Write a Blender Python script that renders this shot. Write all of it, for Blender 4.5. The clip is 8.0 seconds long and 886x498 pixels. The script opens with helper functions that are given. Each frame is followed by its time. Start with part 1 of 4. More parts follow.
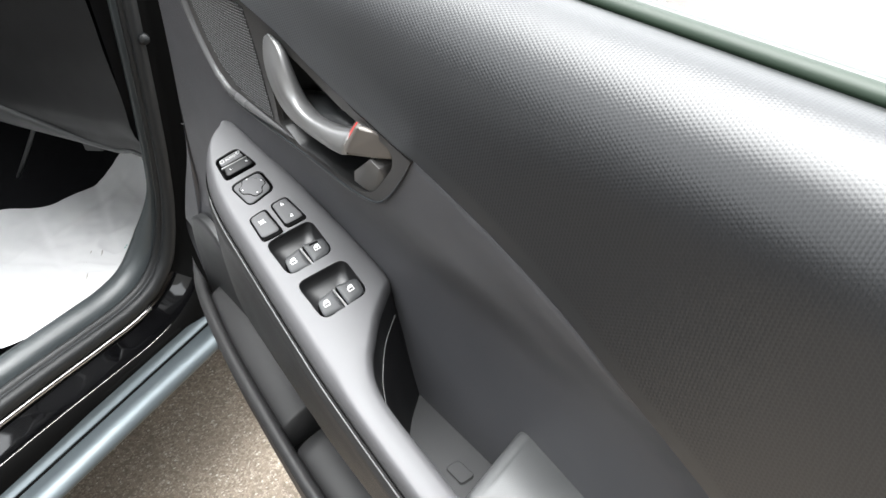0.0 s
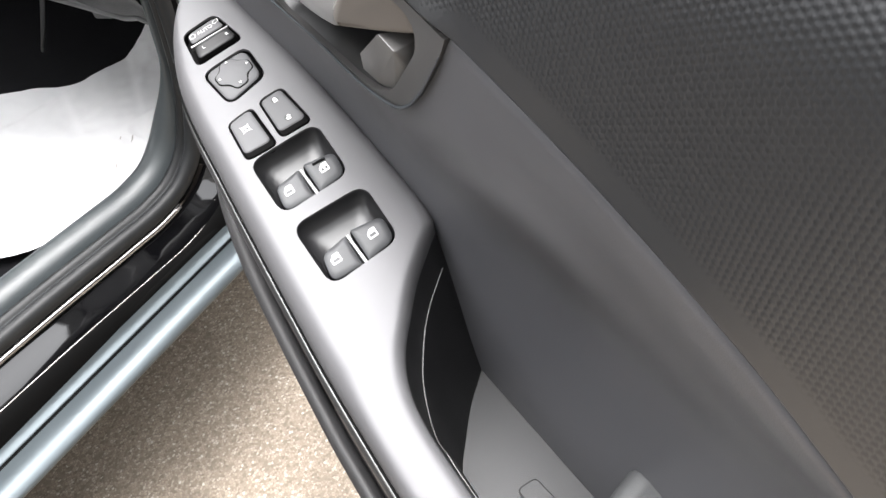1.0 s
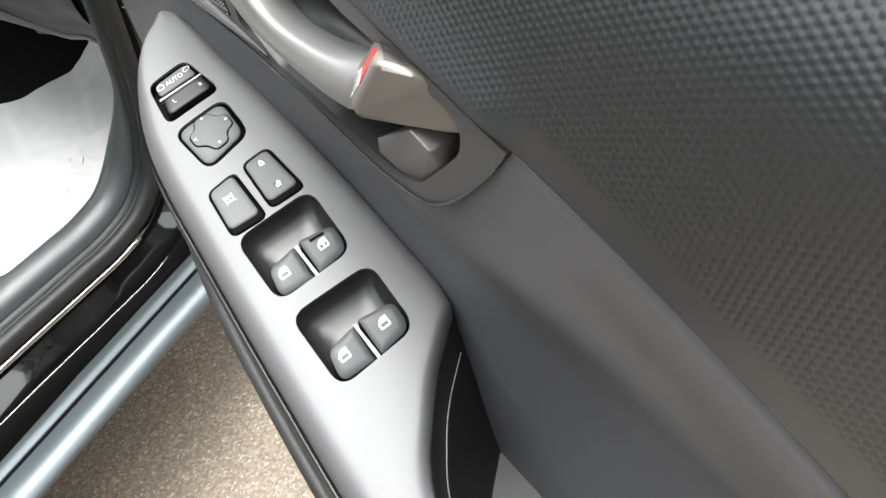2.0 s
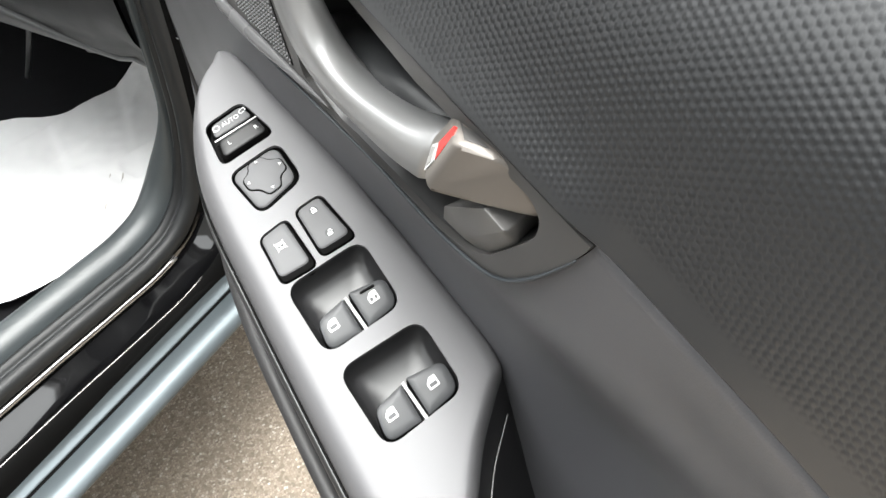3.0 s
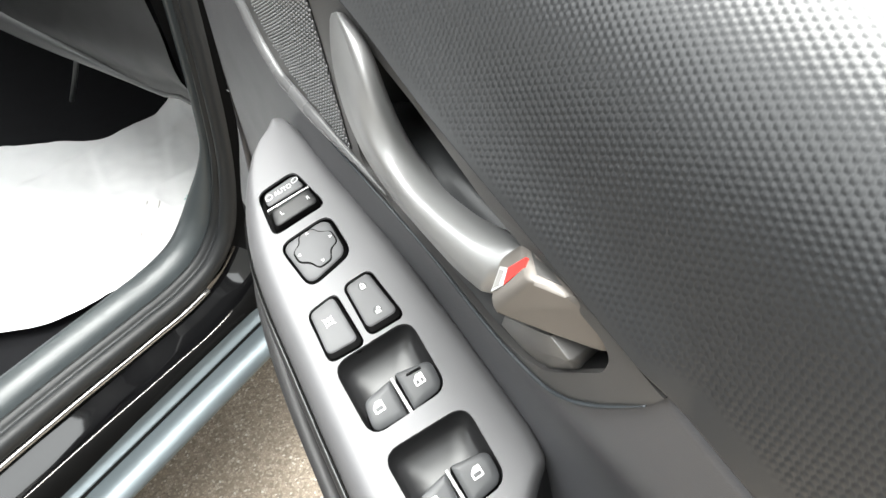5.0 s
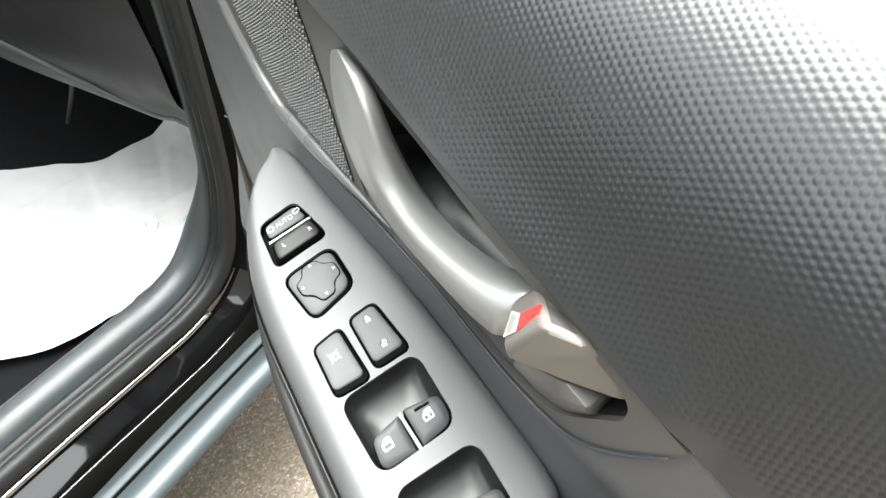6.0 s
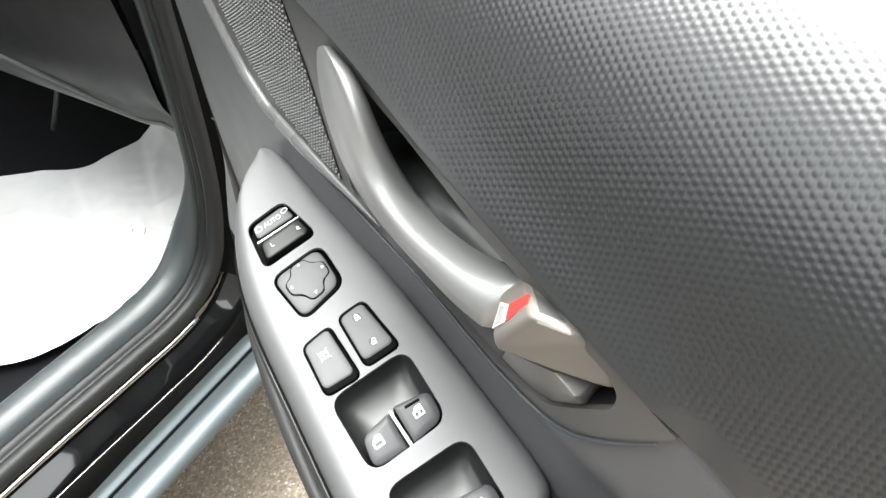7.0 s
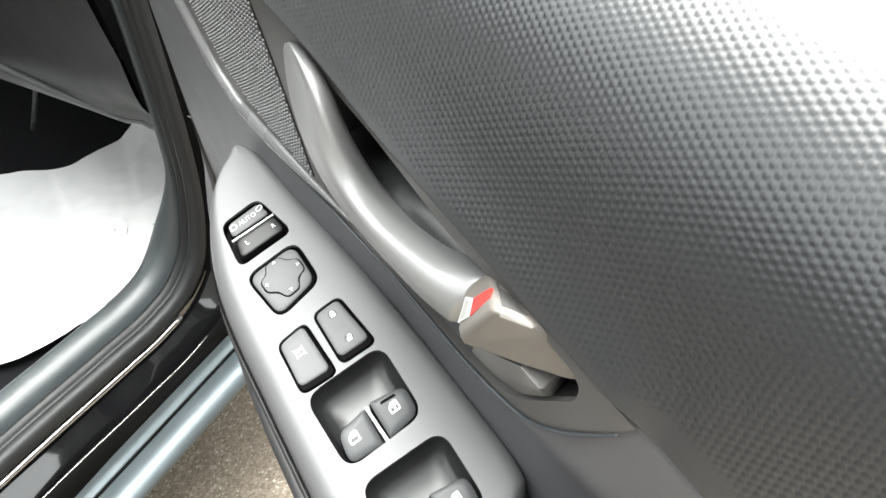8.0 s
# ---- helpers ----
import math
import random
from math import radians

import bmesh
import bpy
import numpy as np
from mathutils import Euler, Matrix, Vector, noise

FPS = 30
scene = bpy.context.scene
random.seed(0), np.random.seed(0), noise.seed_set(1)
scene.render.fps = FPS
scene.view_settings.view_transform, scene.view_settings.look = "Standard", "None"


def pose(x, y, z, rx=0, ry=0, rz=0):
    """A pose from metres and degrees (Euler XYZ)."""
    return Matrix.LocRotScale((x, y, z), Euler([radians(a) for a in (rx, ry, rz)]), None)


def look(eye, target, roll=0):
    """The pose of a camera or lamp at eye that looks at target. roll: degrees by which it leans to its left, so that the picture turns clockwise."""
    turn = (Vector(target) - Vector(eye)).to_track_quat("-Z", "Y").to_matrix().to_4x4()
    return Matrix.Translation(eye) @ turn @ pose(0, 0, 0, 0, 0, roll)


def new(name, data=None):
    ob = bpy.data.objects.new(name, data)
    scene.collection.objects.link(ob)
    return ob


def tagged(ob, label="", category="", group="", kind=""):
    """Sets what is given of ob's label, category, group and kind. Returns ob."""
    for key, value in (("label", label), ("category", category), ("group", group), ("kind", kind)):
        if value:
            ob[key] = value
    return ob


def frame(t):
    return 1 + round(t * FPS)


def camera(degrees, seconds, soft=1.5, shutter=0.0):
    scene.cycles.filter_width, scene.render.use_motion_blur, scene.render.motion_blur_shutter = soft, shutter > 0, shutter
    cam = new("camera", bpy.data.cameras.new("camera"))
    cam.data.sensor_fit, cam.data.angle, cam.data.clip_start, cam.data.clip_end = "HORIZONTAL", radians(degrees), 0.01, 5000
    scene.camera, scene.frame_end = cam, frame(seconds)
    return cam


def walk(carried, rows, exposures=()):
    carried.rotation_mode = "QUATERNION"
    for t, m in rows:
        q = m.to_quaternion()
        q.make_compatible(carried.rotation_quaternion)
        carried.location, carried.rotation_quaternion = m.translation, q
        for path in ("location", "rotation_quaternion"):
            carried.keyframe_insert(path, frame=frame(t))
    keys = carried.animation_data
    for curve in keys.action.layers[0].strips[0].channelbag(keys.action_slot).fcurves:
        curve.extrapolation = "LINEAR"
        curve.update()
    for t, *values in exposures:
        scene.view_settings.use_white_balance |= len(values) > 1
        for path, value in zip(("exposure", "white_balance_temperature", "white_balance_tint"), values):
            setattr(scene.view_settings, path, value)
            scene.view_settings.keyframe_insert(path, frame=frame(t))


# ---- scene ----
cam = camera(65.1, 8.0)
PATH = [
    (0, (0.005, 0.029, 1.183), (0.989, 1.222, -0.085), -0.7),
    (0.1, (0.032, 0.041, 1.171), (0.992, 1.232, -0.118), -1.3),
    (0.3, (0.08, 0.061, 1.145), (0.884, 1.295, -0.208), -4.9),
    (0.5, (0.097, 0.092, 1.105), (0.772, 1.347, -0.299), -6.5),
    (0.7, (0.105, 0.116, 1.086), (0.748, 1.324, -0.373), -6.6),
    (0.8, (0.112, 0.136, 1.077), (0.745, 1.313, -0.411), -6.4),
    (1, (0.124, 0.164, 1.079), (0.738, 1.281, -0.463), -8.8),
    (1.2, (0.115, 0.184, 1.075), (0.828, 1.242, -0.466), -6.3),
    (1.3, (0.113, 0.194, 1.075), (0.833, 1.206, -0.493), -6.5),
    (1.5, (0.109, 0.206, 1.065), (0.892, 1.157, -0.511), -3.5),
    (1.7, (0.122, 0.216, 1.064), (0.877, 1.17, -0.523), -3.7),
    (1.8, (0.133, 0.222, 1.07), (0.845, 1.189, -0.53), -5.4),
    (2, (0.139, 0.234, 1.077), (0.829, 1.259, -0.496), -6.6),
    (2.2, (0.137, 0.242, 1.086), (0.814, 1.309, -0.465), -6.0),
    (3.3, (0.141, 0.262, 1.085), (0.803, 1.359, -0.451), -6.2),
    (3.5, (0.145, 0.267, 1.084), (0.787, 1.36, -0.463), -7.1),
    (4, (0.141, 0.285, 1.1), (0.79, 1.377, -0.445), -4.9),
    (4.5, (0.135, 0.284, 1.109), (0.79, 1.421, -0.401), -4.4),
    (4.7, (0.137, 0.282, 1.109), (0.788, 1.43, -0.393), -4.7),
    (6, (0.145, 0.296, 1.113), (0.805, 1.467, -0.368), -6.3),
    (6.5, (0.144, 0.293, 1.115), (0.828, 1.456, -0.362), -6.2),
    (7, (0.143, 0.293, 1.111), (0.836, 1.455, -0.363), -5.9),
    (7.5, (0.146, 0.29, 1.109), (0.85, 1.446, -0.364), -6.1),
    (8, (0.149, 0.288, 1.111), (0.86, 1.424, -0.373), -5.8),
]
EXPOSURES = [(0.0, 2.95, 6350, 8), (0.4, 3.36, 6350, 11), (1.0, 3.32, 6450, 11), (1.5, 3.18, 6500, 9), (2.2, 3.23, 6500, 7), (3.5, 3.36, 6500, 7), (6.0, 3.49, 6500, 5), (8.0, 3.52, 6500, 5)]
walk(cam, [(t, look(eye, target, roll)) for t, eye, target, roll in PATH], EXPOSURES)

# ---- light ----
TURN_CAR = radians(22.0)
CA, SA = math.cos(TURN_CAR), math.sin(TURN_CAR)
SUN_UP, SUN_AROUND = radians(78.0), radians(40.0)
world = bpy.data.worlds.new("sky")
scene.world = world
world.use_nodes = True
wn = world.node_tree.nodes
sky = wn.new("ShaderNodeTexSky")
sky.sky_type, sky.sun_disc = "NISHITA", False
sky.sun_elevation, sky.sun_rotation = SUN_UP, radians(90) - SUN_AROUND
sky.air_density, sky.dust_density = 1.0, 3.0
cloud = wn.new("ShaderNodeHueSaturation")
cloud.inputs["Saturation"].default_value = 0.06
world.node_tree.links.new(sky.outputs[0], cloud.inputs["Color"])
world.node_tree.links.new(cloud.outputs[0], wn["Background"].inputs[0])
wn["Background"].inputs[1].default_value = 0.13
sun = new("sun", bpy.data.lights.new("sun", "SUN"))
sun.data.energy, sun.data.angle, sun.data.color = 1.5, radians(70), (1.0, 0.985, 0.965)
sun.matrix_world = look((0, 0, 6), (-math.cos(SUN_AROUND) * math.cos(SUN_UP), -math.sin(SUN_AROUND) * math.cos(SUN_UP), 6 - math.sin(SUN_UP)))


# ---- materials ----
def material(name, colour, rough=0.5, metal=0.0, spread=0.15, patch=30.0, grain=0.0, grain_scale=2500.0, coat=0.0, gloss_spread=0.08, specular=0.5):
    """A surface with stains at one scale, grain at another, and a fine relief."""
    m = bpy.data.materials.new(name)
    m.use_nodes = True
    n, l = m.node_tree.nodes, m.node_tree.links
    b = n["Principled BSDF"]
    place = n.new("ShaderNodeTexCoord")
    big, small = n.new("ShaderNodeTexNoise"), n.new("ShaderNodeTexNoise")
    big.inputs["Scale"].default_value, big.inputs["Detail"].default_value = patch, 6
    small.inputs["Scale"].default_value, small.inputs["Detail"].default_value = grain_scale, 2
    l.new(place.outputs["Object"], big.inputs["Vector"]), l.new(place.outputs["Object"], small.inputs["Vector"])
    mix = n.new("ShaderNodeMix")
    mix.data_type = "RGBA"
    mix.inputs[6].default_value = (*[c * (1 - spread) for c in colour], 1)
    mix.inputs[7].default_value = (*[min(1, c * (1 + spread)) for c in colour], 1)
    l.new(big.outputs["Fac"], mix.inputs[0]), l.new(mix.outputs[2], b.inputs["Base Color"])
    r = n.new("ShaderNodeMapRange")
    r.inputs["To Min"].default_value, r.inputs["To Max"].default_value = max(0.02, rough - gloss_spread), min(1, rough + gloss_spread)
    l.new(big.outputs["Fac"], r.inputs["Value"]), l.new(r.outputs[0], b.inputs["Roughness"])
    b.inputs["Metallic"].default_value = metal
    b.inputs["Coat Weight"].default_value, b.inputs["Coat Roughness"].default_value = coat, 0.06
    b.inputs["Specular IOR Level"].default_value = specular
    if grain:
        bump = n.new("ShaderNodeBump")
        bump.inputs["Strength"].default_value, bump.inputs["Distance"].default_value = grain, 0.0004
        l.new(small.outputs["Fac"], bump.inputs["Height"]), l.new(bump.outputs[0], b.inputs["Normal"])
    return m


def cell_middles(m, share, gloss):
    """Dulls and darkens a surface where its mesh marks the middles of the embossed cells."""
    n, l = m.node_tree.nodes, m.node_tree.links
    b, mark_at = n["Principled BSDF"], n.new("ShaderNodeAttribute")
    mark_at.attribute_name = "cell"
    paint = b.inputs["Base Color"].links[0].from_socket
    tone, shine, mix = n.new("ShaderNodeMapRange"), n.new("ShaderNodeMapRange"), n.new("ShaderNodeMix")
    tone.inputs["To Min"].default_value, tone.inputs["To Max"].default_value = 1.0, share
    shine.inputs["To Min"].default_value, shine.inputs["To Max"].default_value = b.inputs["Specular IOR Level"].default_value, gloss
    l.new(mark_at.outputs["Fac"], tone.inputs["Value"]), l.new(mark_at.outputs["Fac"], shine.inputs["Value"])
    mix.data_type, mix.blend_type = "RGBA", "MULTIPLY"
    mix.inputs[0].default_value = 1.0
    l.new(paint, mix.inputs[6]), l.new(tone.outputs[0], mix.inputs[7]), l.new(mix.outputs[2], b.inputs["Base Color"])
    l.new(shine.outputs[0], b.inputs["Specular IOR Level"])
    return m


panel_grey = material("soft_dark_plastic", (0.062, 0.0622, 0.0670), 0.46, grain=0.25, grain_scale=1800, spread=0.12)
hex_grey = cell_middles(material("embossed_dark_plastic", (0.0165, 0.0171, 0.0182), 0.30, grain=0.05, grain_scale=3000, spread=0.06, patch=9, gloss_spread=0.03, specular=0.60), 0.85, 0.48)
bezel_grey = material("dark_satin_plastic", (0.050, 0.0485, 0.0475), 0.4, grain=0.1, spread=0.1)
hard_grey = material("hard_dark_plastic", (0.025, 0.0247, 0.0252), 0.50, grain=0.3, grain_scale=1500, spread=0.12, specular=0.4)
# panel_grey's plastic made darker: shade low in the door put into the colour
shaded_grey = material("shaded_cup_plastic", (0.024, 0.0244, 0.0252), 0.46, grain=0.25, grain_scale=1800, spread=0.12)
bead_grey = material("satin_bead_plastic", (0.09, 0.09, 0.092), 0.26, grain=0.05, spread=0.1)
edge_grey = material("worn_grey_edge", (0.12, 0.12, 0.12), 0.35, spread=0.4, patch=300)
black_plastic = material("black_plastic", (0.008, 0.008, 0.0085), 0.42, grain=0.15, spread=0.2, specular=0.35)
# near black without sheen: shade of gaps and recesses put into the colour
deep_black = material("black_plastic_and_shade", (0.002, 0.002, 0.002), 0.7, spread=0.2, specular=0.05)
silver_trim = material("satin_grey_paint", (0.082, 0.0813, 0.0848), 0.48, 0.24, specular=0.35, spread=0.04, gloss_spread=0.03, grain=0.04, grain_scale=4000)
satin_metal = material("satin_metal", (0.225, 0.225, 0.226), 0.40, 0.45, spread=0.02, gloss_spread=0.02, grain=0.03, grain_scale=4000)
lever_metal = material("warm_satin_metal", (0.118, 0.107, 0.097), 0.48, 0.25, spread=0.03, gloss_spread=0.02, grain=0.03, grain_scale=4000)
tail_metal = material("dull_satin_metal", (0.120, 0.117, 0.114), 0.42, 0.2, spread=0.03, gloss_spread=0.02, grain=0.03, grain_scale=4000)
switch_grey = material("switch_plastic", (0.074, 0.074, 0.0765), 0.50, grain=0.12, grain_scale=4000, spread=0.08, specular=0.22)
window_grey = material("dark_switch_plastic", (0.034, 0.035, 0.037), 0.45, grain=0.12, grain_scale=4000, spread=0.08, specular=0.35)
well_black = material("smooth_black_plastic", (0.010, 0.010, 0.0105), 0.33, spread=0.12, gloss_spread=0.03)
switch_black = material("switch_gloss_plastic", (0.014, 0.014, 0.0145), 0.42, spread=0.1, specular=0.25)
icon_white = material("white_print", (0.46, 0.46, 0.46), 0.5, spread=0.03)
mark_white = material("white_paint", (0.36, 0.36, 0.36), 0.4, spread=0.03)
icon_grey = material("grey_print", (0.17, 0.165, 0.16), 0.5, spread=0.03)
line_grey = material("silver_line", (0.15, 0.15, 0.15), 0.35, 0.6, spread=0.03)
recess_shade = material("shaded_recess_plastic", (0.009, 0.0092, 0.0095), 0.34, spread=0.15)
red_paint = material("red_paint", (0.42, 0.028, 0.024), 0.35, spread=0.06)
rubber = material("black_rubber", (0.0095, 0.0102, 0.0108), 0.5, grain=0.2, spread=0.25, patch=60, specular=0.3)
sill_trim = material("grey_sill_plastic", (0.029, 0.034, 0.036), 0.4, grain=0.2, spread=0.2, patch=25)
black_paint = material("gloss_black_paint", (0.002, 0.002, 0.0023), 0.05, spread=0.2, gloss_spread=0.02, specular=0.5, coat=0.5)
sill_silver = material("blue_grey_sill_paint", (0.078, 0.092, 0.100), 0.44, 0.60, spread=0.05, patch=14, grain=0.05)
shadow_line_grey = material("dark_shadow_line", (0.03, 0.035, 0.04), 0.5, spread=0.2)
highlight_metal = material("bright_strip", (0.26, 0.252, 0.245), 0.25, 0.9, spread=0.05)
paper_white = material("white_paper", (0.74, 0.74, 0.74), 0.75, spread=0.03, grain=0.05, grain_scale=600)
scuff_grey = material("grey_brown_scuff", (0.45, 0.42, 0.39), 0.8, spread=0.2)
teal_print = material("teal_print", (0.05, 0.35, 0.32), 0.6, spread=0.1)
carpet = material("black_carpet", (0.008, 0.008, 0.009), 0.95, grain=0.6, grain_scale=1500, spread=0.4, specular=0.1)
green_gloss = material("dark_green_gloss", (0.012, 0.022, 0.013), 0.40, specular=0.25, spread=0.35, patch=40)
pale_reflection = material("pale_green_reflection", (0.030, 0.038, 0.032), 0.32, spread=0.35, patch=60)
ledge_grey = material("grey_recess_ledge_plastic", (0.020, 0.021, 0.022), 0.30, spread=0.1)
piping_grey = material("pale_piping", (0.13, 0.13, 0.13), 0.35, spread=0.05)


def aggregate_material():
    """Brown tarmac of small stones in a dark binder."""
    m = bpy.data.materials.new("brown_stone_tarmac")
    m.use_nodes = True
    n, l = m.node_tree.nodes, m.node_tree.links
    b = n["Principled BSDF"]
    place = n.new("ShaderNodeTexCoord")
    stones, rim, stain, shift = n.new("ShaderNodeTexVoronoi"), n.new("ShaderNodeTexVoronoi"), n.new("ShaderNodeTexNoise"), n.new("ShaderNodeTexNoise")
    stones.inputs["Scale"].default_value = rim.inputs["Scale"].default_value = 230
    rim.feature = "DISTANCE_TO_EDGE"
    stain.inputs["Scale"].default_value, stain.inputs["Detail"].default_value = 5, 8
    shift.inputs["Scale"].default_value = 420
    warp = n.new("ShaderNodeVectorMath")
    warp.operation = "MULTIPLY_ADD"
    l.new(shift.outputs["Color"], warp.inputs[0])
    warp.inputs[1].default_value = (0.004, 0.004, 0.004)
    l.new(place.outputs["Object"], warp.inputs[2])
    l.new(warp.outputs[0], stones.inputs["Vector"]), l.new(warp.outputs[0], rim.inputs["Vector"]), l.new(place.outputs["Object"], stain.inputs["Vector"])
    pick = n.new("ShaderNodeSeparateColor")
    l.new(stones.outputs["Color"], pick.inputs[0])
    ramp = n.new("ShaderNodeValToRGB")
    e = ramp.color_ramp.elements
    e[0].position, e[0].color = 0.0, (0.176, 0.144, 0.113, 1)
    e[1].position, e[1].color = 1.0, (0.515, 0.467, 0.401, 1)
    for at, c in ((0.4, (0.262, 0.218, 0.169, 1)), (0.75, (0.318, 0.264, 0.207, 1)), (0.94, (0.391, 0.337, 0.278, 1))):
        e.new(at).color = c
    l.new(pick.outputs[0], ramp.inputs[0])
    edge = n.new("ShaderNodeMapRange")
    edge.inputs["From Max"].default_value = 0.12
    l.new(rim.outputs["Distance"], edge.inputs["Value"])
    binder = n.new("ShaderNodeMix")
    binder.data_type = "RGBA"
    binder.inputs[6].default_value = (0.203, 0.164, 0.128, 1)
    l.new(edge.outputs[0], binder.inputs[0]), l.new(ramp.outputs[0], binder.inputs[7])
    dirt = n.new("ShaderNodeMix")
    dirt.data_type, dirt.blend_type = "RGBA", "MULTIPLY"
    tone = n.new("ShaderNodeMapRange")
    tone.inputs["To Min"].default_value, tone.inputs["To Max"].default_value = 0.7, 1.25
    l.new(stain.outputs["Fac"], tone.inputs["Value"])
    dirt.inputs[0].default_value = 1.0
    l.new(binder.outputs[2], dirt.inputs[6]), l.new(tone.outputs[0], dirt.inputs[7]), l.new(dirt.outputs[2], b.inputs["Base Color"])
    bump = n.new("ShaderNodeBump")
    bump.inputs["Strength"].default_value, bump.inputs["Distance"].default_value = 0.35, 0.002
    l.new(edge.outputs[0], bump.inputs["Height"]), l.new(bump.outputs[0], b.inputs["Normal"])
    b.inputs["Roughness"].default_value = 0.8
    return m


tarmac = aggregate_material()


# ---- mesh helpers ----
def curve(points):
    """A smooth function through (argument, value) pairs, held flat beyond the ends."""
    pts = sorted(points)
    xs, vs = np.array([p[0] for p in pts]), np.array([p[1] for p in pts])
    d = np.diff(vs) / np.diff(xs)
    t = np.concatenate([[d[0]], np.where(d[1:] * d[:-1] > 0, 2 * d[1:] * d[:-1] / (d[1:] + d[:-1] + 1e-12), 0), [d[-1]]])

    def at(x):
        x = np.clip(np.asarray(x, float), xs[0], xs[-1])
        i = np.clip(np.searchsorted(xs, x) - 1, 0, len(xs) - 2)
        h = xs[i + 1] - xs[i]
        u = (x - xs[i]) / h
        return ((1 + 2 * u) * (1 - u) ** 2 * vs[i] + u * (1 - u) ** 2 * h * t[i] + u * u * (3 - 2 * u) * vs[i + 1] + u * u * (u - 1) * h * t[i + 1])
    return at


def step(x):
    x = np.clip(x, 0, 1)
    return x * x * (3 - 2 * x)


def raw_mesh(name, verts, faces, smooth=True, sharp=None):
    me = bpy.data.meshes.new(name)
    me.from_pydata([tuple(map(float, v)) for v in verts], [], [tuple(map(int, q)) for q in faces])
    me.polygons.foreach_set("use_smooth", [smooth] * len(me.polygons))
    if sharp is not None:
        me.set_sharp_from_angle(angle=radians(sharp))
    me.update()
    return me


def grid_mesh(name, p, flip=False, ring=False):
    """A smooth sheet over an array of points (n, m, 3); ring closes it along m."""
    n, m = p.shape[:2]
    i, j = np.meshgrid(np.arange(n - 1), np.arange(m if ring else m - 1), indexing="ij")
    k = (j + 1) % m
    q = np.stack([i * m + j, i * m + k, (i + 1) * m + k, (i + 1) * m + j], -1).reshape(-1, 4)
    if flip:
        q = q[:, ::-1]
    me = bpy.data.meshes.new(name)
    me.vertices.add(n * m), me.loops.add(q.size), me.polygons.add(len(q))
    me.vertices.foreach_set("co", p.astype(np.float32).ravel())
    me.loops.foreach_set("vertex_index", q.astype(np.int32).ravel())
    me.polygons.foreach_set("loop_start", np.arange(0, q.size, 4, dtype=np.int32))
    me.polygons.foreach_set("use_smooth", np.ones(len(q), dtype=bool))
    me.update(calc_edges=True)
    return me


def part(name, data, mat, parent=None, label=""):
    """Links a mesh or bmesh, in world coordinates, as ONE mesh object under a thing or under a part."""
    if isinstance(data, bmesh.types.BMesh):
        me = bpy.data.meshes.new(name)
        data.to_mesh(me)
        data.free()
        data = me
    data.materials.clear()
    data.materials.append(mat)
    ob = new(name, data)
    if parent is not None:
        ob.parent = parent
        if parent.type == "EMPTY":
            ob.matrix_parent_inverse = parent.matrix_basis.inverted()
    return tagged(ob, label)


def thing(name, place, label, category, group="", kind=""):
    ob = new(name)
    ob.empty_display_size = 0.05
    ob.matrix_basis = Matrix.Translation(place)
    return tagged(ob, label, category, group, kind)


def car_place(a, w, z):
    """From the car's own axes (ahead, inward, up) to the world's."""
    return (CA * a - SA * w, SA * a + CA * w, z)


def smooth_path(points, n):
    """n points spread evenly along a smooth curve through the points."""
    p = np.array(points, float)
    s = np.concatenate([[0], np.cumsum(np.linalg.norm(np.diff(p, axis=0), axis=1))])
    fine = np.linspace(0, s[-1], n)
    out = np.zeros((n, p.shape[1]))
    for k in range(p.shape[1]):
        t = np.gradient(p[:, k], s)
        i = np.clip(np.searchsorted(s, fine) - 1, 0, len(s) - 2)
        h = s[i + 1] - s[i]
        u = (fine - s[i]) / h
        out[:, k] = ((1 + 2 * u) * (1 - u) ** 2 * p[i, k] + u * (1 - u) ** 2 * h * t[i] + u * u * (3 - 2 * u) * p[i + 1, k] + u * u * (u - 1) * h * t[i + 1])
    return out


def tube(name, path, radius, sides=10, squash=1.0, up=(0, 0, 1)):
    """A round bar along a path; radius may be a list."""
    p = np.array(path, float)
    r = np.broadcast_to(np.asarray(radius, float), (len(p),))
    t = np.gradient(p, axis=0)
    t /= np.linalg.norm(t, axis=1)[:, None]
    a = np.cross(t, np.array(up, float))
    a /= np.linalg.norm(a, axis=1)[:, None] + 1e-9
    b = np.cross(a, t)
    th = np.linspace(0, 2 * math.pi, sides, endpoint=False)
    ring = p[:, None] + r[:, None, None] * (np.cos(th)[None, :, None] * a[:, None] + squash * np.sin(th)[None, :, None] * b[:, None])
    first, last = np.repeat(p[:1, None], sides, 1), np.repeat(p[-1:, None], sides, 1)
    return grid_mesh(name, np.concatenate([first, ring, last]), ring=True)


def rounded(corners, radius, n=5):
    """A polygon's corners rounded off: a closed list of (x, y)."""
    c = [Vector(p) for p in corners]
    out = []
    for k, p in enumerate(c):
        a, b = (c[k - 1] - p), (c[(k + 1) % len(c)] - p)
        r = min(radius[k] if isinstance(radius, (list, tuple)) else radius, a.length * 0.48, b.length * 0.48)
        s, e = p + a.normalized() * r, p + b.normalized() * r
        for i in range(n + 1):
            u = i / n
            out.append((1 - u) ** 2 * s + 2 * u * (1 - u) * p + u * u * e)
    return [(v.x, v.y) for v in out]


def inset(loop, d):
    """A convex loop drawn in by d towards its middle."""
    p = np.array(loop)
    mid = p.mean(0)
    v = p - mid
    size = np.linalg.norm(v, axis=1)[:, None]
    return [tuple(q) for q in mid + v * (1 - d / size)]


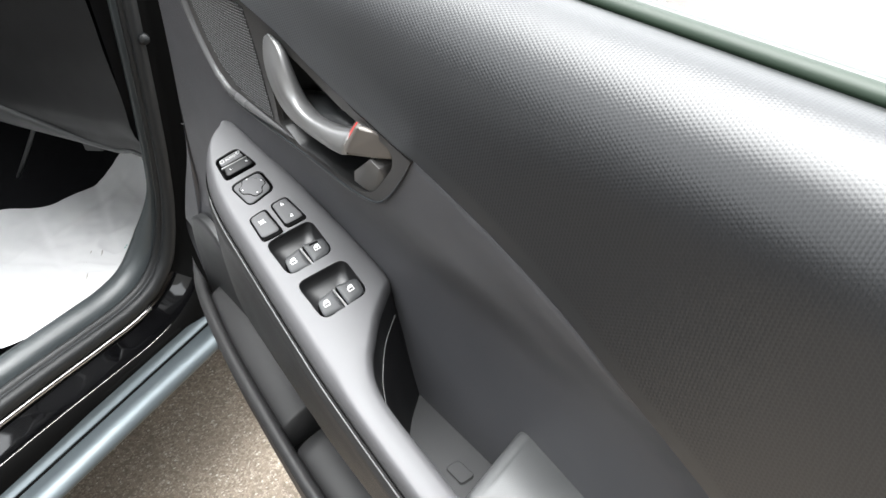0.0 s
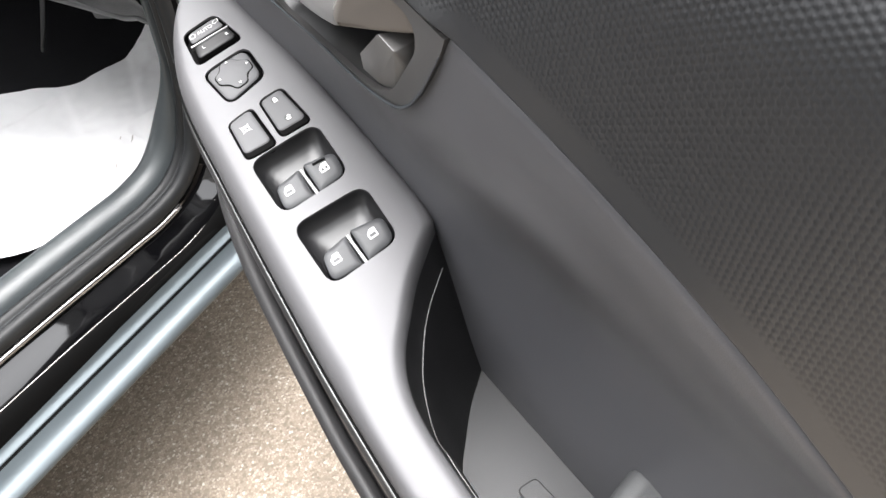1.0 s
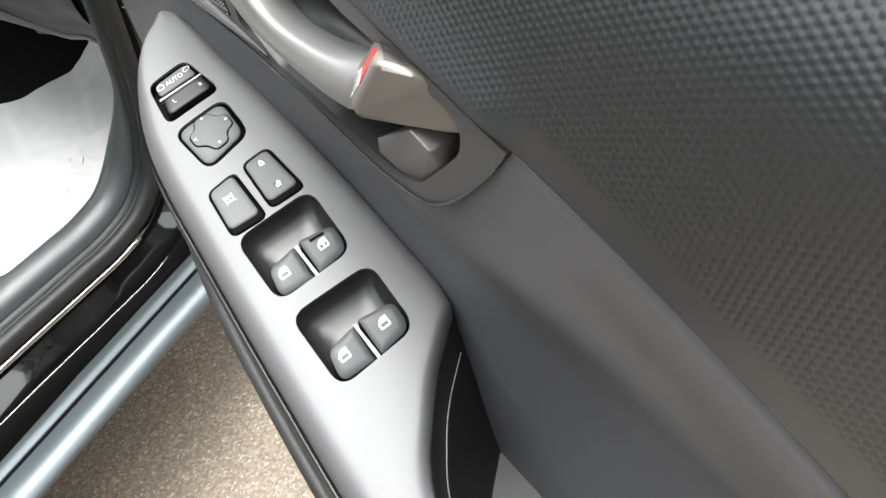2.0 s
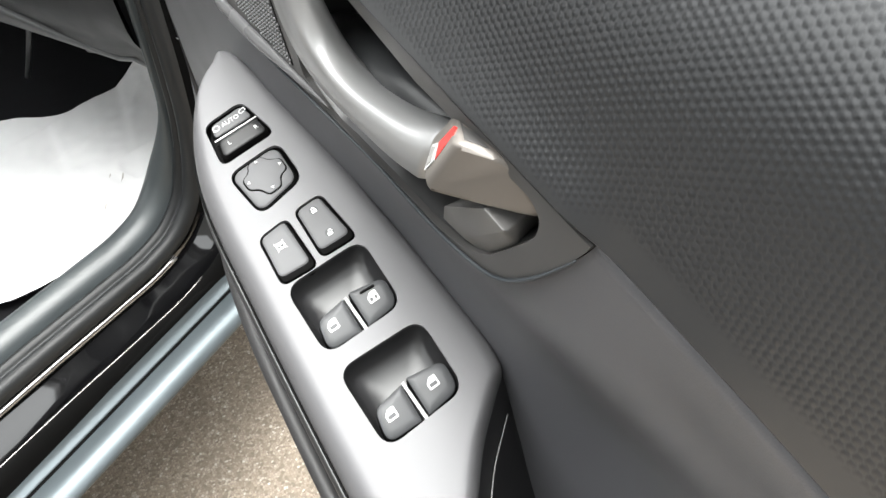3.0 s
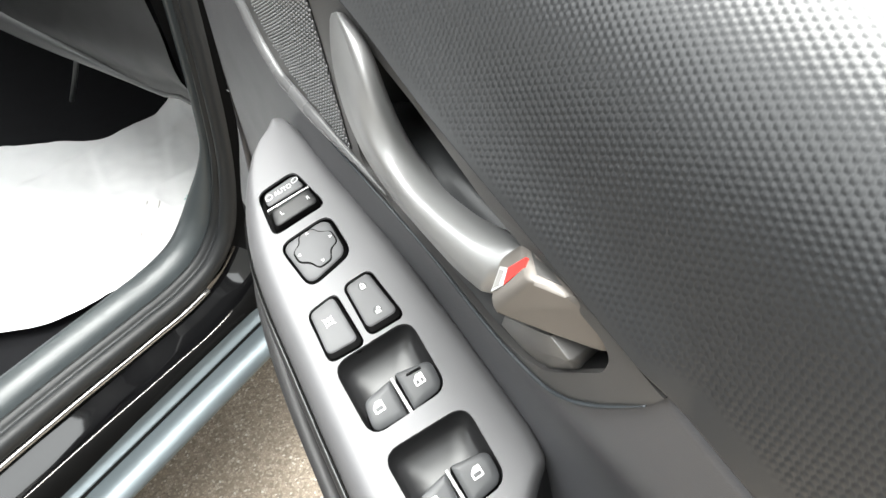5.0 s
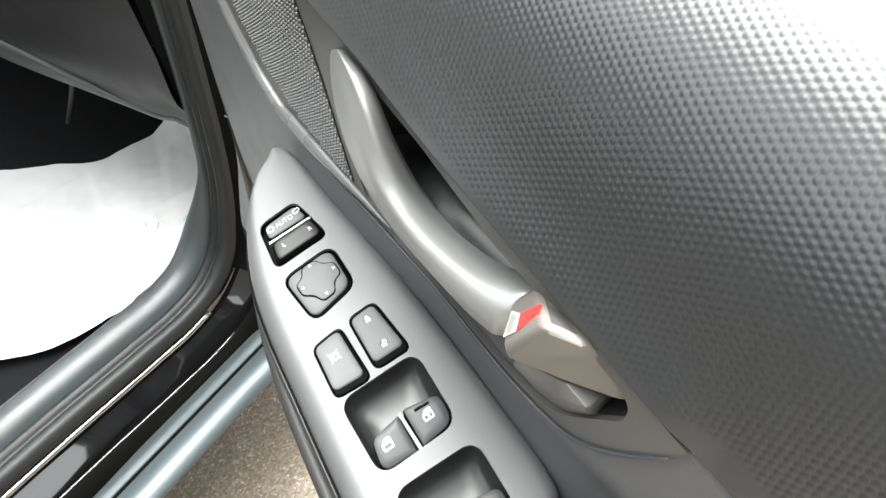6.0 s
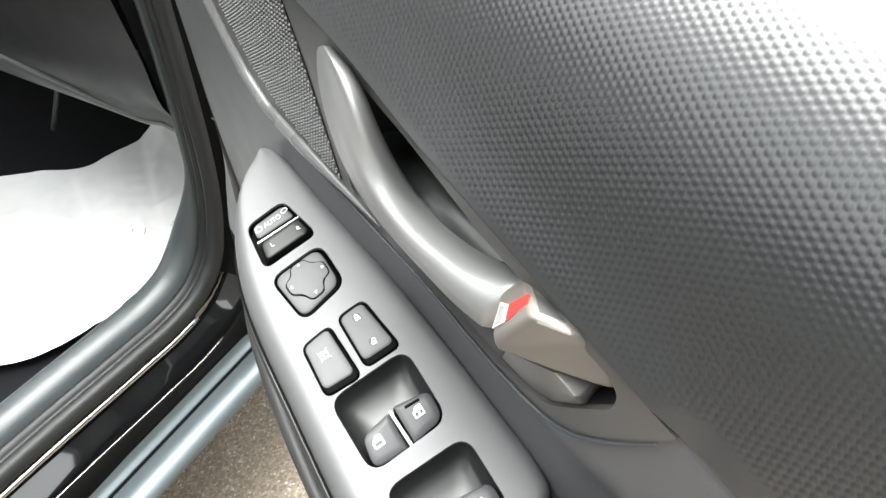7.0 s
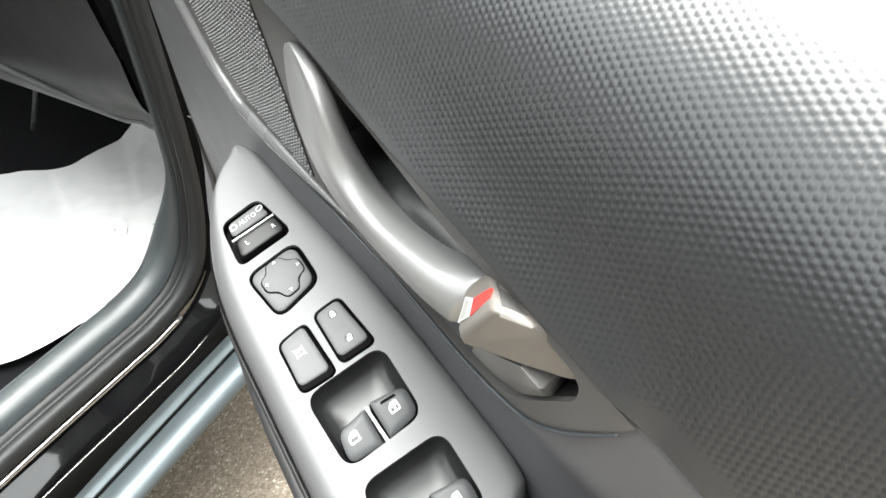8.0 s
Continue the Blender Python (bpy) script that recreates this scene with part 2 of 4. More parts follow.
def stack(name, loops, to_world, cap_low=True, sharp=35):
    """Loops of equal length at rising heights, joined and capped: (loop, height or function of x, y)."""
    verts, faces = [], []
    n = len(loops[0][0])
    for loop, h in loops:
        for x, y in loop:
            verts.append(to_world(x, y, h(x, y) if callable(h) else h))
    for k in range(len(loops) - 1):
        for i in range(n):
            j = (i + 1) % n
            faces.append((k * n + i, k * n + j, (k + 1) * n + j, (k + 1) * n + i))
    faces.append(tuple((len(loops) - 1) * n + i for i in range(n)))
    if cap_low:
        faces.append(tuple(reversed(range(n))))
    bm = bmesh.new()
    bm.from_mesh(raw_mesh(name, verts, faces, True, sharp))
    if cap_low:
        bmesh.ops.recalc_face_normals(bm, faces=bm.faces)
    me = bpy.data.meshes.new(name)
    bm.to_mesh(me)
    bm.free()
    return me


def hull(name, points, bevel=0.001, segments=3):
    bm = bmesh.new()
    for p in points:
        bm.verts.new(p)
    bmesh.ops.convex_hull(bm, input=bm.verts)
    bmesh.ops.delete(bm, geom=[v for v in bm.verts if not v.link_faces], context="VERTS")
    bmesh.ops.dissolve_limit(bm, angle_limit=radians(4), verts=bm.verts, edges=bm.edges)
    if bevel:
        bmesh.ops.bevel(bm, geom=list(bm.edges), offset=bevel, segments=segments, affect="EDGES", profile=0.5, clamp_overlap=True)
    bm.normal_update()
    for f in bm.faces:
        f.smooth = True
    for ed in bm.edges:
        ed.smooth = len(ed.link_faces) == 2 and ed.calc_face_angle() < radians(24)
    return bm


def cut(solid, cutters):
    """The mesh of an object with the cutters taken out of it."""
    for c in cutters:
        mod = solid.modifiers.new("cut", "BOOLEAN")
        mod.operation, mod.object, mod.solver = "DIFFERENCE", c, "EXACT"
    bpy.context.view_layer.update()
    me = bpy.data.meshes.new_from_object(solid.evaluated_get(bpy.context.evaluated_depsgraph_get()))
    solid.modifiers.clear()
    solid.data = me
    for c in cutters:
        bpy.data.objects.remove(c)
    return solid


def writing(name, words, size, to_world):
    """Flat letters in the built-in font, laid by to_world(x, y)."""
    cu = bpy.data.curves.new(name, "FONT")
    cu.body, cu.size, cu.align_x, cu.align_y, cu.resolution_u = words, size, "CENTER", "CENTER", 3
    ob = new(name, cu)
    bpy.context.view_layer.update()
    me = bpy.data.meshes.new_from_object(ob.evaluated_get(bpy.context.evaluated_depsgraph_get()))
    bpy.data.objects.remove(ob)
    for v in me.vertices:
        v.co = to_world(v.co.x, v.co.y)
    return me

# ---- ground ----
bm = bmesh.new()
bmesh.ops.create_grid(bm, x_segments=40, y_segments=40, size=400)
tagged(part("ground", bm, tarmac), "brown stone-flecked tarmac ground beside the car", "ground", kind="structure")

bm = bmesh.new()
bmesh.ops.create_cube(bm, size=1, matrix=Matrix.LocRotScale((1.75, 0.6, 0.44), None, (0.2, 9.0, 0.92)))
bmesh.ops.bevel(bm, geom=list(bm.edges), offset=0.01, segments=2, affect="EDGES")
tagged(part("wall_east", bm, material("white_render", (0.84, 0.84, 0.83), 0.8, spread=0.03, patch=4, grain=0.3, grain_scale=300)), "low plain white rendered wall beyond the door", "wall", kind="structure")

bm = bmesh.new()
bmesh.ops.create_cube(bm, size=1, matrix=Matrix.LocRotScale((-1.0, 4.6, 1.4), None, (9.0, 0.2, 2.9)))
bmesh.ops.bevel(bm, geom=list(bm.edges), offset=0.01, segments=2, affect="EDGES")
tagged(part("wall_north", bm, material("grey_render", (0.16, 0.16, 0.155), 0.8, spread=0.2, patch=2, grain=0.3, grain_scale=300)), "unseen plain grey wall, added to block light from the sky", "wall", kind="structure")

# unseen tall wall, added to keep the western sky dark
bm = bmesh.new()
bmesh.ops.create_cube(bm, size=1, matrix=Matrix.LocRotScale((-1.45, -2.45, 2.2), None, (0.2, 5.0, 4.5)))
bmesh.ops.bevel(bm, geom=list(bm.edges), offset=0.01, segments=2, affect="EDGES")
tagged(part("light_block_west", bm, bpy.data.materials["grey_render"]), "unseen plain grey wall, added to block light from the sky", "wall", kind="structure")

# unseen wall behind the camera, added to darken reflections from the south
bm = bmesh.new()
bmesh.ops.create_cube(bm, size=1, matrix=Matrix.LocRotScale((0.1, -1.75, 1.25), None, (2.9, 0.2, 2.6)))
bmesh.ops.bevel(bm, geom=list(bm.edges), offset=0.01, segments=2, affect="EDGES")
tagged(part("light_block_south", bm, bpy.data.materials["grey_render"]), "unseen plain grey wall, added to block light from the sky", "wall", kind="structure")

# ---- the open door ----
door = thing("door_card", (0.29, 0.45, 0.34), "open black car door with dark grey trim panel and silver armrest", "car door")

BELT_X, BELT_Z = 0.335, 1.033
crease = curve([(-0.40, 0.62), (-0.20, 0.70), (-0.05, 0.775), (0.09, 0.857), (0.16, 0.890), (0.203, 0.910), (0.269, 0.931), (0.336, 0.9462), (0.411, 0.9610), (0.49, 0.9778), (0.55, 0.988), (0.65, 0.998), (0.80, 1.003)])
under_bezel = curve([(0.333, 0.946), (0.3345, 0.942), (0.344, 0.926), (0.357, 0.9078), (0.369, 0.8955), (0.383, 0.8875), (0.401, 0.8838), (0.42, 0.8812), (0.45, 0.8788), (0.50, 0.8775), (0.58, 0.8770), (0.612, 0.8785), (0.640, 0.8900), (0.660, 0.9085), (0.677, 0.931), (0.69, 0.960), (0.70, 0.993)])
front_edge = curve([(0.33, 0.80), (0.50, 0.82), (0.60, 0.852), (0.66, 0.845), (0.75, 0.80), (0.85, 0.775), (0.92, 0.763), (1.02, 0.755)])


def arm_z(y):
    """The height of the armrest's top."""
    return 0.72 + 0.199 * y


def on_arm(x, y, h):
    return (x, y, arm_z(y) + 0.09 * (x - 0.2) + h)


def bezel_x(y):
    """The face of the handle's surround, which swells towards its rear tip."""
    return 0.2345 - 0.0048 * step((0.475 - np.asarray(y, float)) / 0.09)


def panel_x(y, z):
    """The face of the smooth middle panel."""
    y, z = np.asarray(y, float), np.asarray(z, float)
    x = 0.236 + 0.010 * step((0.90 - z) / 0.08) * step((0.62 - y) / 0.15)
    x = x - 0.006 * step((0.80 - z) / 0.12) * step((0.62 - y) / 0.15)
    x = x - 0.016 * step((0.70 - z) / 0.12) * step((y - 0.60) / 0.15)
    x = x - 0.0048 * step((0.475 - y) / 0.09) * step((z - 0.84) / 0.05)
    k = np.clip(1 + (z - crease(y)) / 0.006, 0, 1)
    x = x + 0.0050 * (1 - np.sqrt(1 - 0.98 * k * k)) * step((0.345 - y) / 0.02)
    soft = crease(y) - z
    x = x + 0.0022 * np.exp(-((soft - 0.035) / 0.014) ** 2) * step((0.33 - y) / 0.05)
    return x


# upper panel: rolls over from the crease to the window line, embossed with a net of small domes
def upper_panel():
    ys = np.concatenate([np.linspace(-0.36, -0.221, 30), np.linspace(-0.22, 0.62, 2600), np.linspace(0.621, 0.757, 50)])
    t = np.linspace(0, 1, 390)
    lip = 0.07
    y = np.repeat(ys[:, None], len(t), 1)
    zc = crease(ys)[:, None]
    u = np.clip((t[None] - lip) / (1 - lip), 0, 1)
    roll = np.clip(1 - t[None] / lip, 0, 1)
    wide, tall = BELT_X - 0.230, BELT_Z - zc - 0.003
    part_rolled = 0.86 / (1 + (tall / 0.115) ** 4) ** 0.25
    low, high = np.full(zc.shape, -0.6), np.full(zc.shape, 1.5)
    for _ in range(30):
        lean = (low + high) / 2
        turn = lean + (radians(107) - lean) * step((u - 1 + part_rolled) / part_rolled)
        over = np.sin(turn).sum(1, keepdims=True) / np.maximum(np.cos(turn).sum(1, keepdims=True), 1e-6) > wide / tall
        low, high = np.where(over, low, lean), np.where(over, lean, high)
    du_, su, cu = np.diff(u, axis=1), np.sin(turn), np.cos(turn)
    across = np.concatenate([np.zeros_like(zc), np.cumsum((su[:, 1:] + su[:, :-1]) * du_, 1)], 1)
    upward = np.concatenate([np.zeros_like(zc), np.cumsum((cu[:, 1:] + cu[:, :-1]) * du_, 1)], 1)
    x = 0.230 + wide * across / across[:, -1:] + 0.010 * roll ** 2
    z = zc + 0.003 + tall * upward / upward[:, -1:] - 0.003 * roll
    rise = z - zc
    x = x - 0.0075 * roll ** 2 * step((0.345 - ys[:, None]) / 0.02)
    x = x - 0.0022 * np.exp(-(rise / 0.014) ** 2) * step((ys[:, None] - 0.325) / 0.02) * step((0.50 - ys[:, None]) / 0.06)
    p = np.stack([np.broadcast_to(x, y.shape), y, z], -1)
    dr = np.linalg.norm(np.diff(p[:, :, [0, 2]], axis=1), axis=2)
    arc = np.concatenate([np.zeros((len(ys), 1)), np.cumsum(dr, 1)], 1)
    r = arc[:, -1:] - arc
    pitch = 0.00238
    row = y / (pitch * 0.866)
    best = np.full(r.shape, 9.0)
    for k in (0, 1):
        i = np.floor(row) + k
        off = 0.5 * (i % 2)
        du = (r / pitch - off) - np.round(r / pitch - off)
        du, dv = np.abs(du) * 2, np.abs(row - i) * 0.866 * 2
        best = np.minimum(best, np.maximum(du, du / 2 + dv * 0.866) * 0.94 + np.hypot(du, dv) * 0.06)
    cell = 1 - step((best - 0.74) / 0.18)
    dome = 1.15 * np.clip(1.0 - best / 0.90, 0, 0.86)
    fade = step((arc - 0.0110) / 0.006) * step((y + 0.20) / 0.06) * (0.65 + 0.35 * step((y - 0.02) / 0.20))
    gu, gv = np.gradient(p, axis=0), np.gradient(p, axis=1)
    n = np.cross(gv, gu)
    n /= np.linalg.norm(n, axis=2)[..., None] + 1e-12
    n *= np.sign(n[..., 2:] - 0.3 * n[..., :1] + 1e-9)
    p = p + n * (0.00017 * dome * fade)[..., None]
    me = grid_mesh("upper_panel", p)
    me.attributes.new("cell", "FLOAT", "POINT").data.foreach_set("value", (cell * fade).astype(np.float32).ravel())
    return me


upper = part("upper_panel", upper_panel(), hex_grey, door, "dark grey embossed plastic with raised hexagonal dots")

line = np.linspace(0.33, -0.35, 120)
part("panel_seam", tube("panel_seam", [(panel_x(y, crease(y)) - 0.0002, y, crease(y) - 0.0008) for y in line], 0.0009, 6), panel_grey, door)

# middle panel
ys = np.concatenate([np.linspace(-0.36, 0.33, 120), np.linspace(0.332, 0.38, 60), np.linspace(0.382, 0.70, 130), np.linspace(0.703, 0.86, 50)])
us = np.concatenate([np.linspace(0, 0.97, 60), np.linspace(0.9725, 1, 14)])
low = np.where(ys > 0.80, 0.60 + (ys - 0.80) * 0.2, 0.36)
high = np.where(ys < 0.333, crease(ys), np.where(ys < 0.70, under_bezel(ys), crease(ys)))
zs = low[:, None] + (high - low)[:, None] * us[None]
yy = np.minimum(np.repeat(ys[:, None], len(us), 1), front_edge(zs))
middle = part("middle_panel", grid_mesh("middle_panel", np.stack([panel_x(yy, zs), yy, zs], -1)), panel_grey, door, "smooth dark grey soft plastic")

# front return of the trim, and the painted shell behind it
zs = np.linspace(0.36, 1.0, 60)
e = np.stack([np.stack([panel_x(front_edge(zs), zs) + d, front_edge(zs) + b, zs], -1) for d, b in ((0, 0), (0.002, 0.002), (0.006, 0.0025), (0.03, -0.004))], 1)
part("panel_edge", grid_mesh("panel_edge", e, flip=True), panel_grey, door)


def door_shell():
    ys = np.linspace(-0.40, 0.83, 40)
    prof = [(0.255, 0.36), (0.265, 0.335), (0.33, 0.33), (0.39, 0.36), (0.425, 0.50), (0.43, 0.70), (0.415, 0.88), (0.385, 1.0), (0.365, 1.018), (0.35, 1.016), (0.345, 0.99), (0.275, 0.93), (0.262, 0.70)]
    p = np.array([[(x, min(y, 0.745 + 0.09 * min(1, max(0, (1.0 - z) / 0.3))) if y > 0.7 else y, z) for x, z in prof] for y in ys])
    cap = p.mean(1, keepdims=True)
    p = np.concatenate([np.repeat(cap[:1], len(prof), 1), p, np.repeat(cap[-1:], len(prof), 1)])
    return grid_mesh("door_shell", p, ring=True)


part("door_shell", door_shell(), black_paint, door, "gloss black painted steel")

# window line: rubber wiper lip and rounded outer moulding
ys = np.linspace(-0.40, 0.755, 60)
part("window_seal", tube("window_seal", [(0.3365, y, 1.0290) for y in ys], 0.0032, 10), rubber, door)
moulding = part("belt_moulding", tube("belt_moulding", [(0.3450, y, 1.0330) for y in ys], 0.0078, 20, 0.75), green_gloss, door, "dark green glossy moulding")
# reflection on the moulding's upper half, put in as a paler strip
part("moulding_reflection", tube("moulding_reflection", [(0.3515, y, 1.0352) for y in ys], 0.0050, 16, 0.75), pale_reflection, moulding, "pale grey-green strip, the moulding's reflection put into its colour")
part("moulding_line", tube("moulding_line", [(0.3560, y, 1.0376) for y in ys], 0.0008, 8), mark_white, moulding, "thin bright edge line")
part("moulding_lip", tube("moulding_lip", [(0.3578, y, 1.0374) for y in ys], 0.0014, 8), black_paint, moulding)

# ---- armrest ----
arm_left = curve([(0.6365, 0.2243), (0.632, 0.2192), (0.628, 0.2126), (0.622, 0.2048), (0.6145, 0.1976), (0.6057, 0.1908), (0.5954, 0.1845), (0.5833, 0.1790), (0.571, 0.1750), (0.5563, 0.1715), (0.53, 0.1675), (0.50, 0.1645), (0.45, 0.1595), (0.40, 0.155), (0.35, 0.151), (0.25, 0.147), (0.10, 0.144), (-0.4, 0.142)])
arm_right = curve([(0.6365, 0.2300), (0.633, 0.2328), (0.627, 0.2345), (0.594, 0.240), (0.543, 0.2445), (0.50, 0.2455), (0.445, 0.2465), (0.41, 0.2465), (0.389, 0.2445), (0.381, 0.235), (0.367, 0.217), (0.353, 0.203), (0.339, 0.190), (0.325, 0.182), (0.31, 0.1775), (0.29, 0.1755), (0.22, 0.1745), (-0.4, 0.174)])


def armrest_trim():
    ys = np.concatenate([np.linspace(0.6365, 0.60, 28), np.linspace(0.597, 0.395, 60), np.linspace(0.393, 0.30, 50), np.linspace(0.296, -0.35, 60)])
    rings = []
    for y in ys:
        l, r = float(arm_left(y)), float(arm_right(y))
        w, s = r - l, float(step((0.40 - y) / 0.03))
        q = float(step((0.641 - y) / 0.06))
        a = min(0.0012 + 0.0098 * q, 0.25 * w)
        b = min((0.003 + 0.0055 * q) * (1 - s) + 0.008 * s, 0.3 * w)
        drop = min((0.001 + 0.0055 * q) * (1 - s) + 0.011 * s, 0.2 * w)
        fall = 0.002 + 0.0165 * q
        ring = [(l + 0.0015, -0.024), (l + 0.0004, -0.021)]
        ring += [(l + a * (1 - math.cos(t)), -fall * (1 - math.sin(t))) for t in np.linspace(0, math.pi / 2, 8)]
        ring += [(l + a + (w - a - b) * t, 0.0005 * math.sin(math.pi * t)) for t in np.linspace(0.08, 0.92, 9)]
        ring += [(r - b + b * math.sin(t), -drop * (1 - math.cos(t))) for t in np.linspace(0, math.pi / 2, 7)]
        ring += [(r, -0.024)]
        rings.append([on_arm(x, y, h) for x, h in ring])
    p = np.array(rings)
    n = p.shape[1]
    me = grid_mesh("top_trim", p, ring=True)
    bm = bmesh.new()
    bm.from_mesh(me)
    bm.verts.ensure_lookup_table()
    k = len(ys)
    bm.faces.new([bm.verts[i] for i in range(n)][::-1])
    bm.faces.new([bm.verts[(k - 1) * n + i] for i in range(n)])
    bmesh.ops.recalc_face_normals(bm, faces=bm.faces)
    bm.to_mesh(me)
    bm.free()
    return me


armrest = part("armrest", tube("armrest_core", [(arm_left(y) + 0.022, y, arm_z(y) - 0.062) for y in np.linspace(0.60, -0.34, 40)], [0.006] + [0.016] * 38 + [0.006], 12), black_plastic, door)
trim = part("top_trim", armrest_trim(), silver_trim, armrest, "satin silver-grey painted armrest cap")

FOLD = [(0.1935, 0.5925), (0.2195, 0.5955), (0.2245, 0.5645), (0.1895, 0.5620)]
MIRROR = [(0.1885, 0.5555), (0.2225, 0.5585), (0.2215, 0.5290), (0.1915, 0.5225)]
CHILD = [(0.1830, 0.5120), (0.2018, 0.5140), (0.2010, 0.4800), (0.1800, 0.4812)]
LOCK = [(0.2060, 0.5150), (0.2238, 0.5160), (0.2258, 0.4820), (0.2040, 0.4822)]
WELLS = ([(0.1805, 0.4800), (0.2262, 0.4800), (0.2232, 0.4385), (0.1792, 0.4385)], [(0.1790, 0.4295), (0.2252, 0.4275), (0.2222, 0.3875), (0.1780, 0.3865)])
holes = [rounded(FOLD, 0.006), rounded(MIRROR, 0.008), rounded(CHILD, 0.005), rounded(LOCK, 0.005), rounded(WELLS[0], 0.009, 7), rounded(WELLS[1], 0.009, 7)]
cut(trim, [part("cutter", stack("cutter", [(h, -0.05), (h, 0.02)], on_arm), black_plastic) for h in holes])
trim.data.materials.clear()
trim.data.materials.append(silver_trim)
trim.data.set_sharp_from_angle(angle=radians(38))


def tray(loop):
    """The black floor and wall under a switch's opening."""
    out = inset(loop, -0.0008)
    return stack("switch_tray", [(out, -0.012), (out, -0.0015), (inset(loop, 0.0003), -0.0009), (inset(loop, 0.0007), -0.0055)], on_arm, sharp=50)


# trays near black: the shade under the keys is in their colour
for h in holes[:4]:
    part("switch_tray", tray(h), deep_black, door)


def slide(loop, by):
    return [(x + by[0], y + by[1]) for x, y in loop]


def key(name, loop, top, mat, slope=0.0014, low=-0.004, lean=(0.0, 0.0)):
    """A key with a rounded top edge: loop, height of its top, bevel, and how far its top stands off its foot."""
    at = lambda d: slide(inset(loop, d), lean)
    cap = part(name, stack(name, [(at(slope * 0.7), lambda x, y: top(x, y) - 0.0010), (at(slope * 0.72), lambda x, y: top(x, y) - 0.0005), (at(slope + 0.0003), top), (at(slope + 0.004), lambda x, y: top(x, y) + 0.00005)], on_arm, sharp=60), mat, door)
    # skirt near black: the gap's shade put into its colour
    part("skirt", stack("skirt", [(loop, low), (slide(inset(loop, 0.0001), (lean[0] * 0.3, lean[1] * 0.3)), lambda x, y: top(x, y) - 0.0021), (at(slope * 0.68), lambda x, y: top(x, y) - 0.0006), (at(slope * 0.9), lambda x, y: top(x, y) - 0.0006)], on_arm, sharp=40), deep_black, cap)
    return cap


def mark(name, polys, h, mat, parent):
    """Flat printed shapes on a key."""
    verts, faces = [], []
    for poly in polys:
        faces.append(tuple(range(len(verts), len(verts) + len(poly))))
        verts += [on_arm(x, y, h(x, y)) for x, y in poly]
    return part(name, raw_mesh(name, verts, faces, False), mat, parent)


def band(loop, width):
    """A line of that width just inside a loop, as quads."""
    inner = inset(loop, width)
    n = len(loop)
    return [[loop[i], loop[(i + 1) % n], inner[(i + 1) % n], inner[i]] for i in range(n)]


def disc(cx, cy, r, n=14):
    return [(cx + r * math.cos(2 * math.pi * i / n), cy + r * math.sin(2 * math.pi * i / n)) for i in range(n)]


# mirror-fold switch: a flat key above, a rocker below, a bright line between them
flat = lambda x, y: 0.0006
up_key = key("fold_key", rounded([(0.1958, 0.5902), (0.2184, 0.5930), (0.2206, 0.5822), (0.1946, 0.5806)], 0.003), flat, switch_grey)
rocker_top = lambda x, y: 0.0022 + 0.10 * max(0.0, 0.577 - y) * 0.3
down_key = key("rocker_key", rounded([(0.1942, 0.5776), (0.2212, 0.5792), (0.2224, 0.5666), (0.1918, 0.5644)], 0.004), rocker_top, switch_black, 0.002)
part("divider", stack("divider", [([(0.1942, 0.5795), (0.2212, 0.5810), (0.2212, 0.5800), (0.1940, 0.5783)], -0.002), ([(0.1942, 0.5795), (0.2212, 0.5810), (0.2212, 0.5800), (0.1940, 0.5783)], 0.0006)], on_arm), line_grey, door, "bright silver line")
part("lettering", writing("lettering", "AUTO", 0.0042, lambda x, y: on_arm(0.2078 + 0.95 * x - 0.02 * y, 0.5866 + y + 0.06 * x, 0.00085)), icon_white, up_key)
mark("symbol", band(rounded([(0.1965, 0.5870), (0.1990, 0.5885), (0.2012, 0.5872), (0.2005, 0.5846), (0.1975, 0.5842)], 0.001, 3), 0.0005) + [disc(0.1972, 0.5852, 0.0008)], lambda x, y: 0.00085, icon_white, up_key)
mark("symbol", band(rounded([(0.2148, 0.5898), (0.2182, 0.5908), (0.2190, 0.5884), (0.2155, 0.5868), (0.2140, 0.5880)], 0.001, 3), 0.0005), lambda x, y: 0.00085, icon_white, up_key)
part("lettering", writing("lettering", "L", 0.0036, lambda x, y: on_arm(0.2000 + x, 0.5715 + y, 0.0027)), icon_white, down_key)
part("lettering", writing("lettering", "R", 0.0036, lambda x, y: on_arm(0.2170 + x, 0.5722 + y, 0.0027)), icon_white, down_key)

# mirror-adjusting pad
bulge = lambda x, y: 0.0009 - 2.5 * ((x - 0.2062) ** 2 + (y - 0.5415) ** 2)
knob = key("mirror_key", inset(rounded(MIRROR, 0.008), 0.0010), bulge, switch_grey, 0.0020, lean=(-0.0005, 0.0006))
arms = rounded([(0.1985, 0.5495), (0.2010, 0.5550), (0.2095, 0.5555), (0.2125, 0.5505), (0.2182, 0.5480), (0.2180, 0.5395), (0.2122, 0.5370), (0.2098, 0.5312), (0.2015, 0.5302), (0.1988, 0.5360), (0.1935, 0.5395), (0.1935, 0.5475)], 0.0025, 4)
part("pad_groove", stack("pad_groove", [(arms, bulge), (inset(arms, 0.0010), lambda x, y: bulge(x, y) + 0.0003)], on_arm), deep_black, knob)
part("pad", stack("pad", [(inset(arms, 0.0008), bulge), (inset(arms, 0.0009), lambda x, y: bulge(x, y) + 0.0005), (inset(arms, 0.0013), lambda x, y: bulge(x, y) + 0.0006)], on_arm), switch_grey, knob)
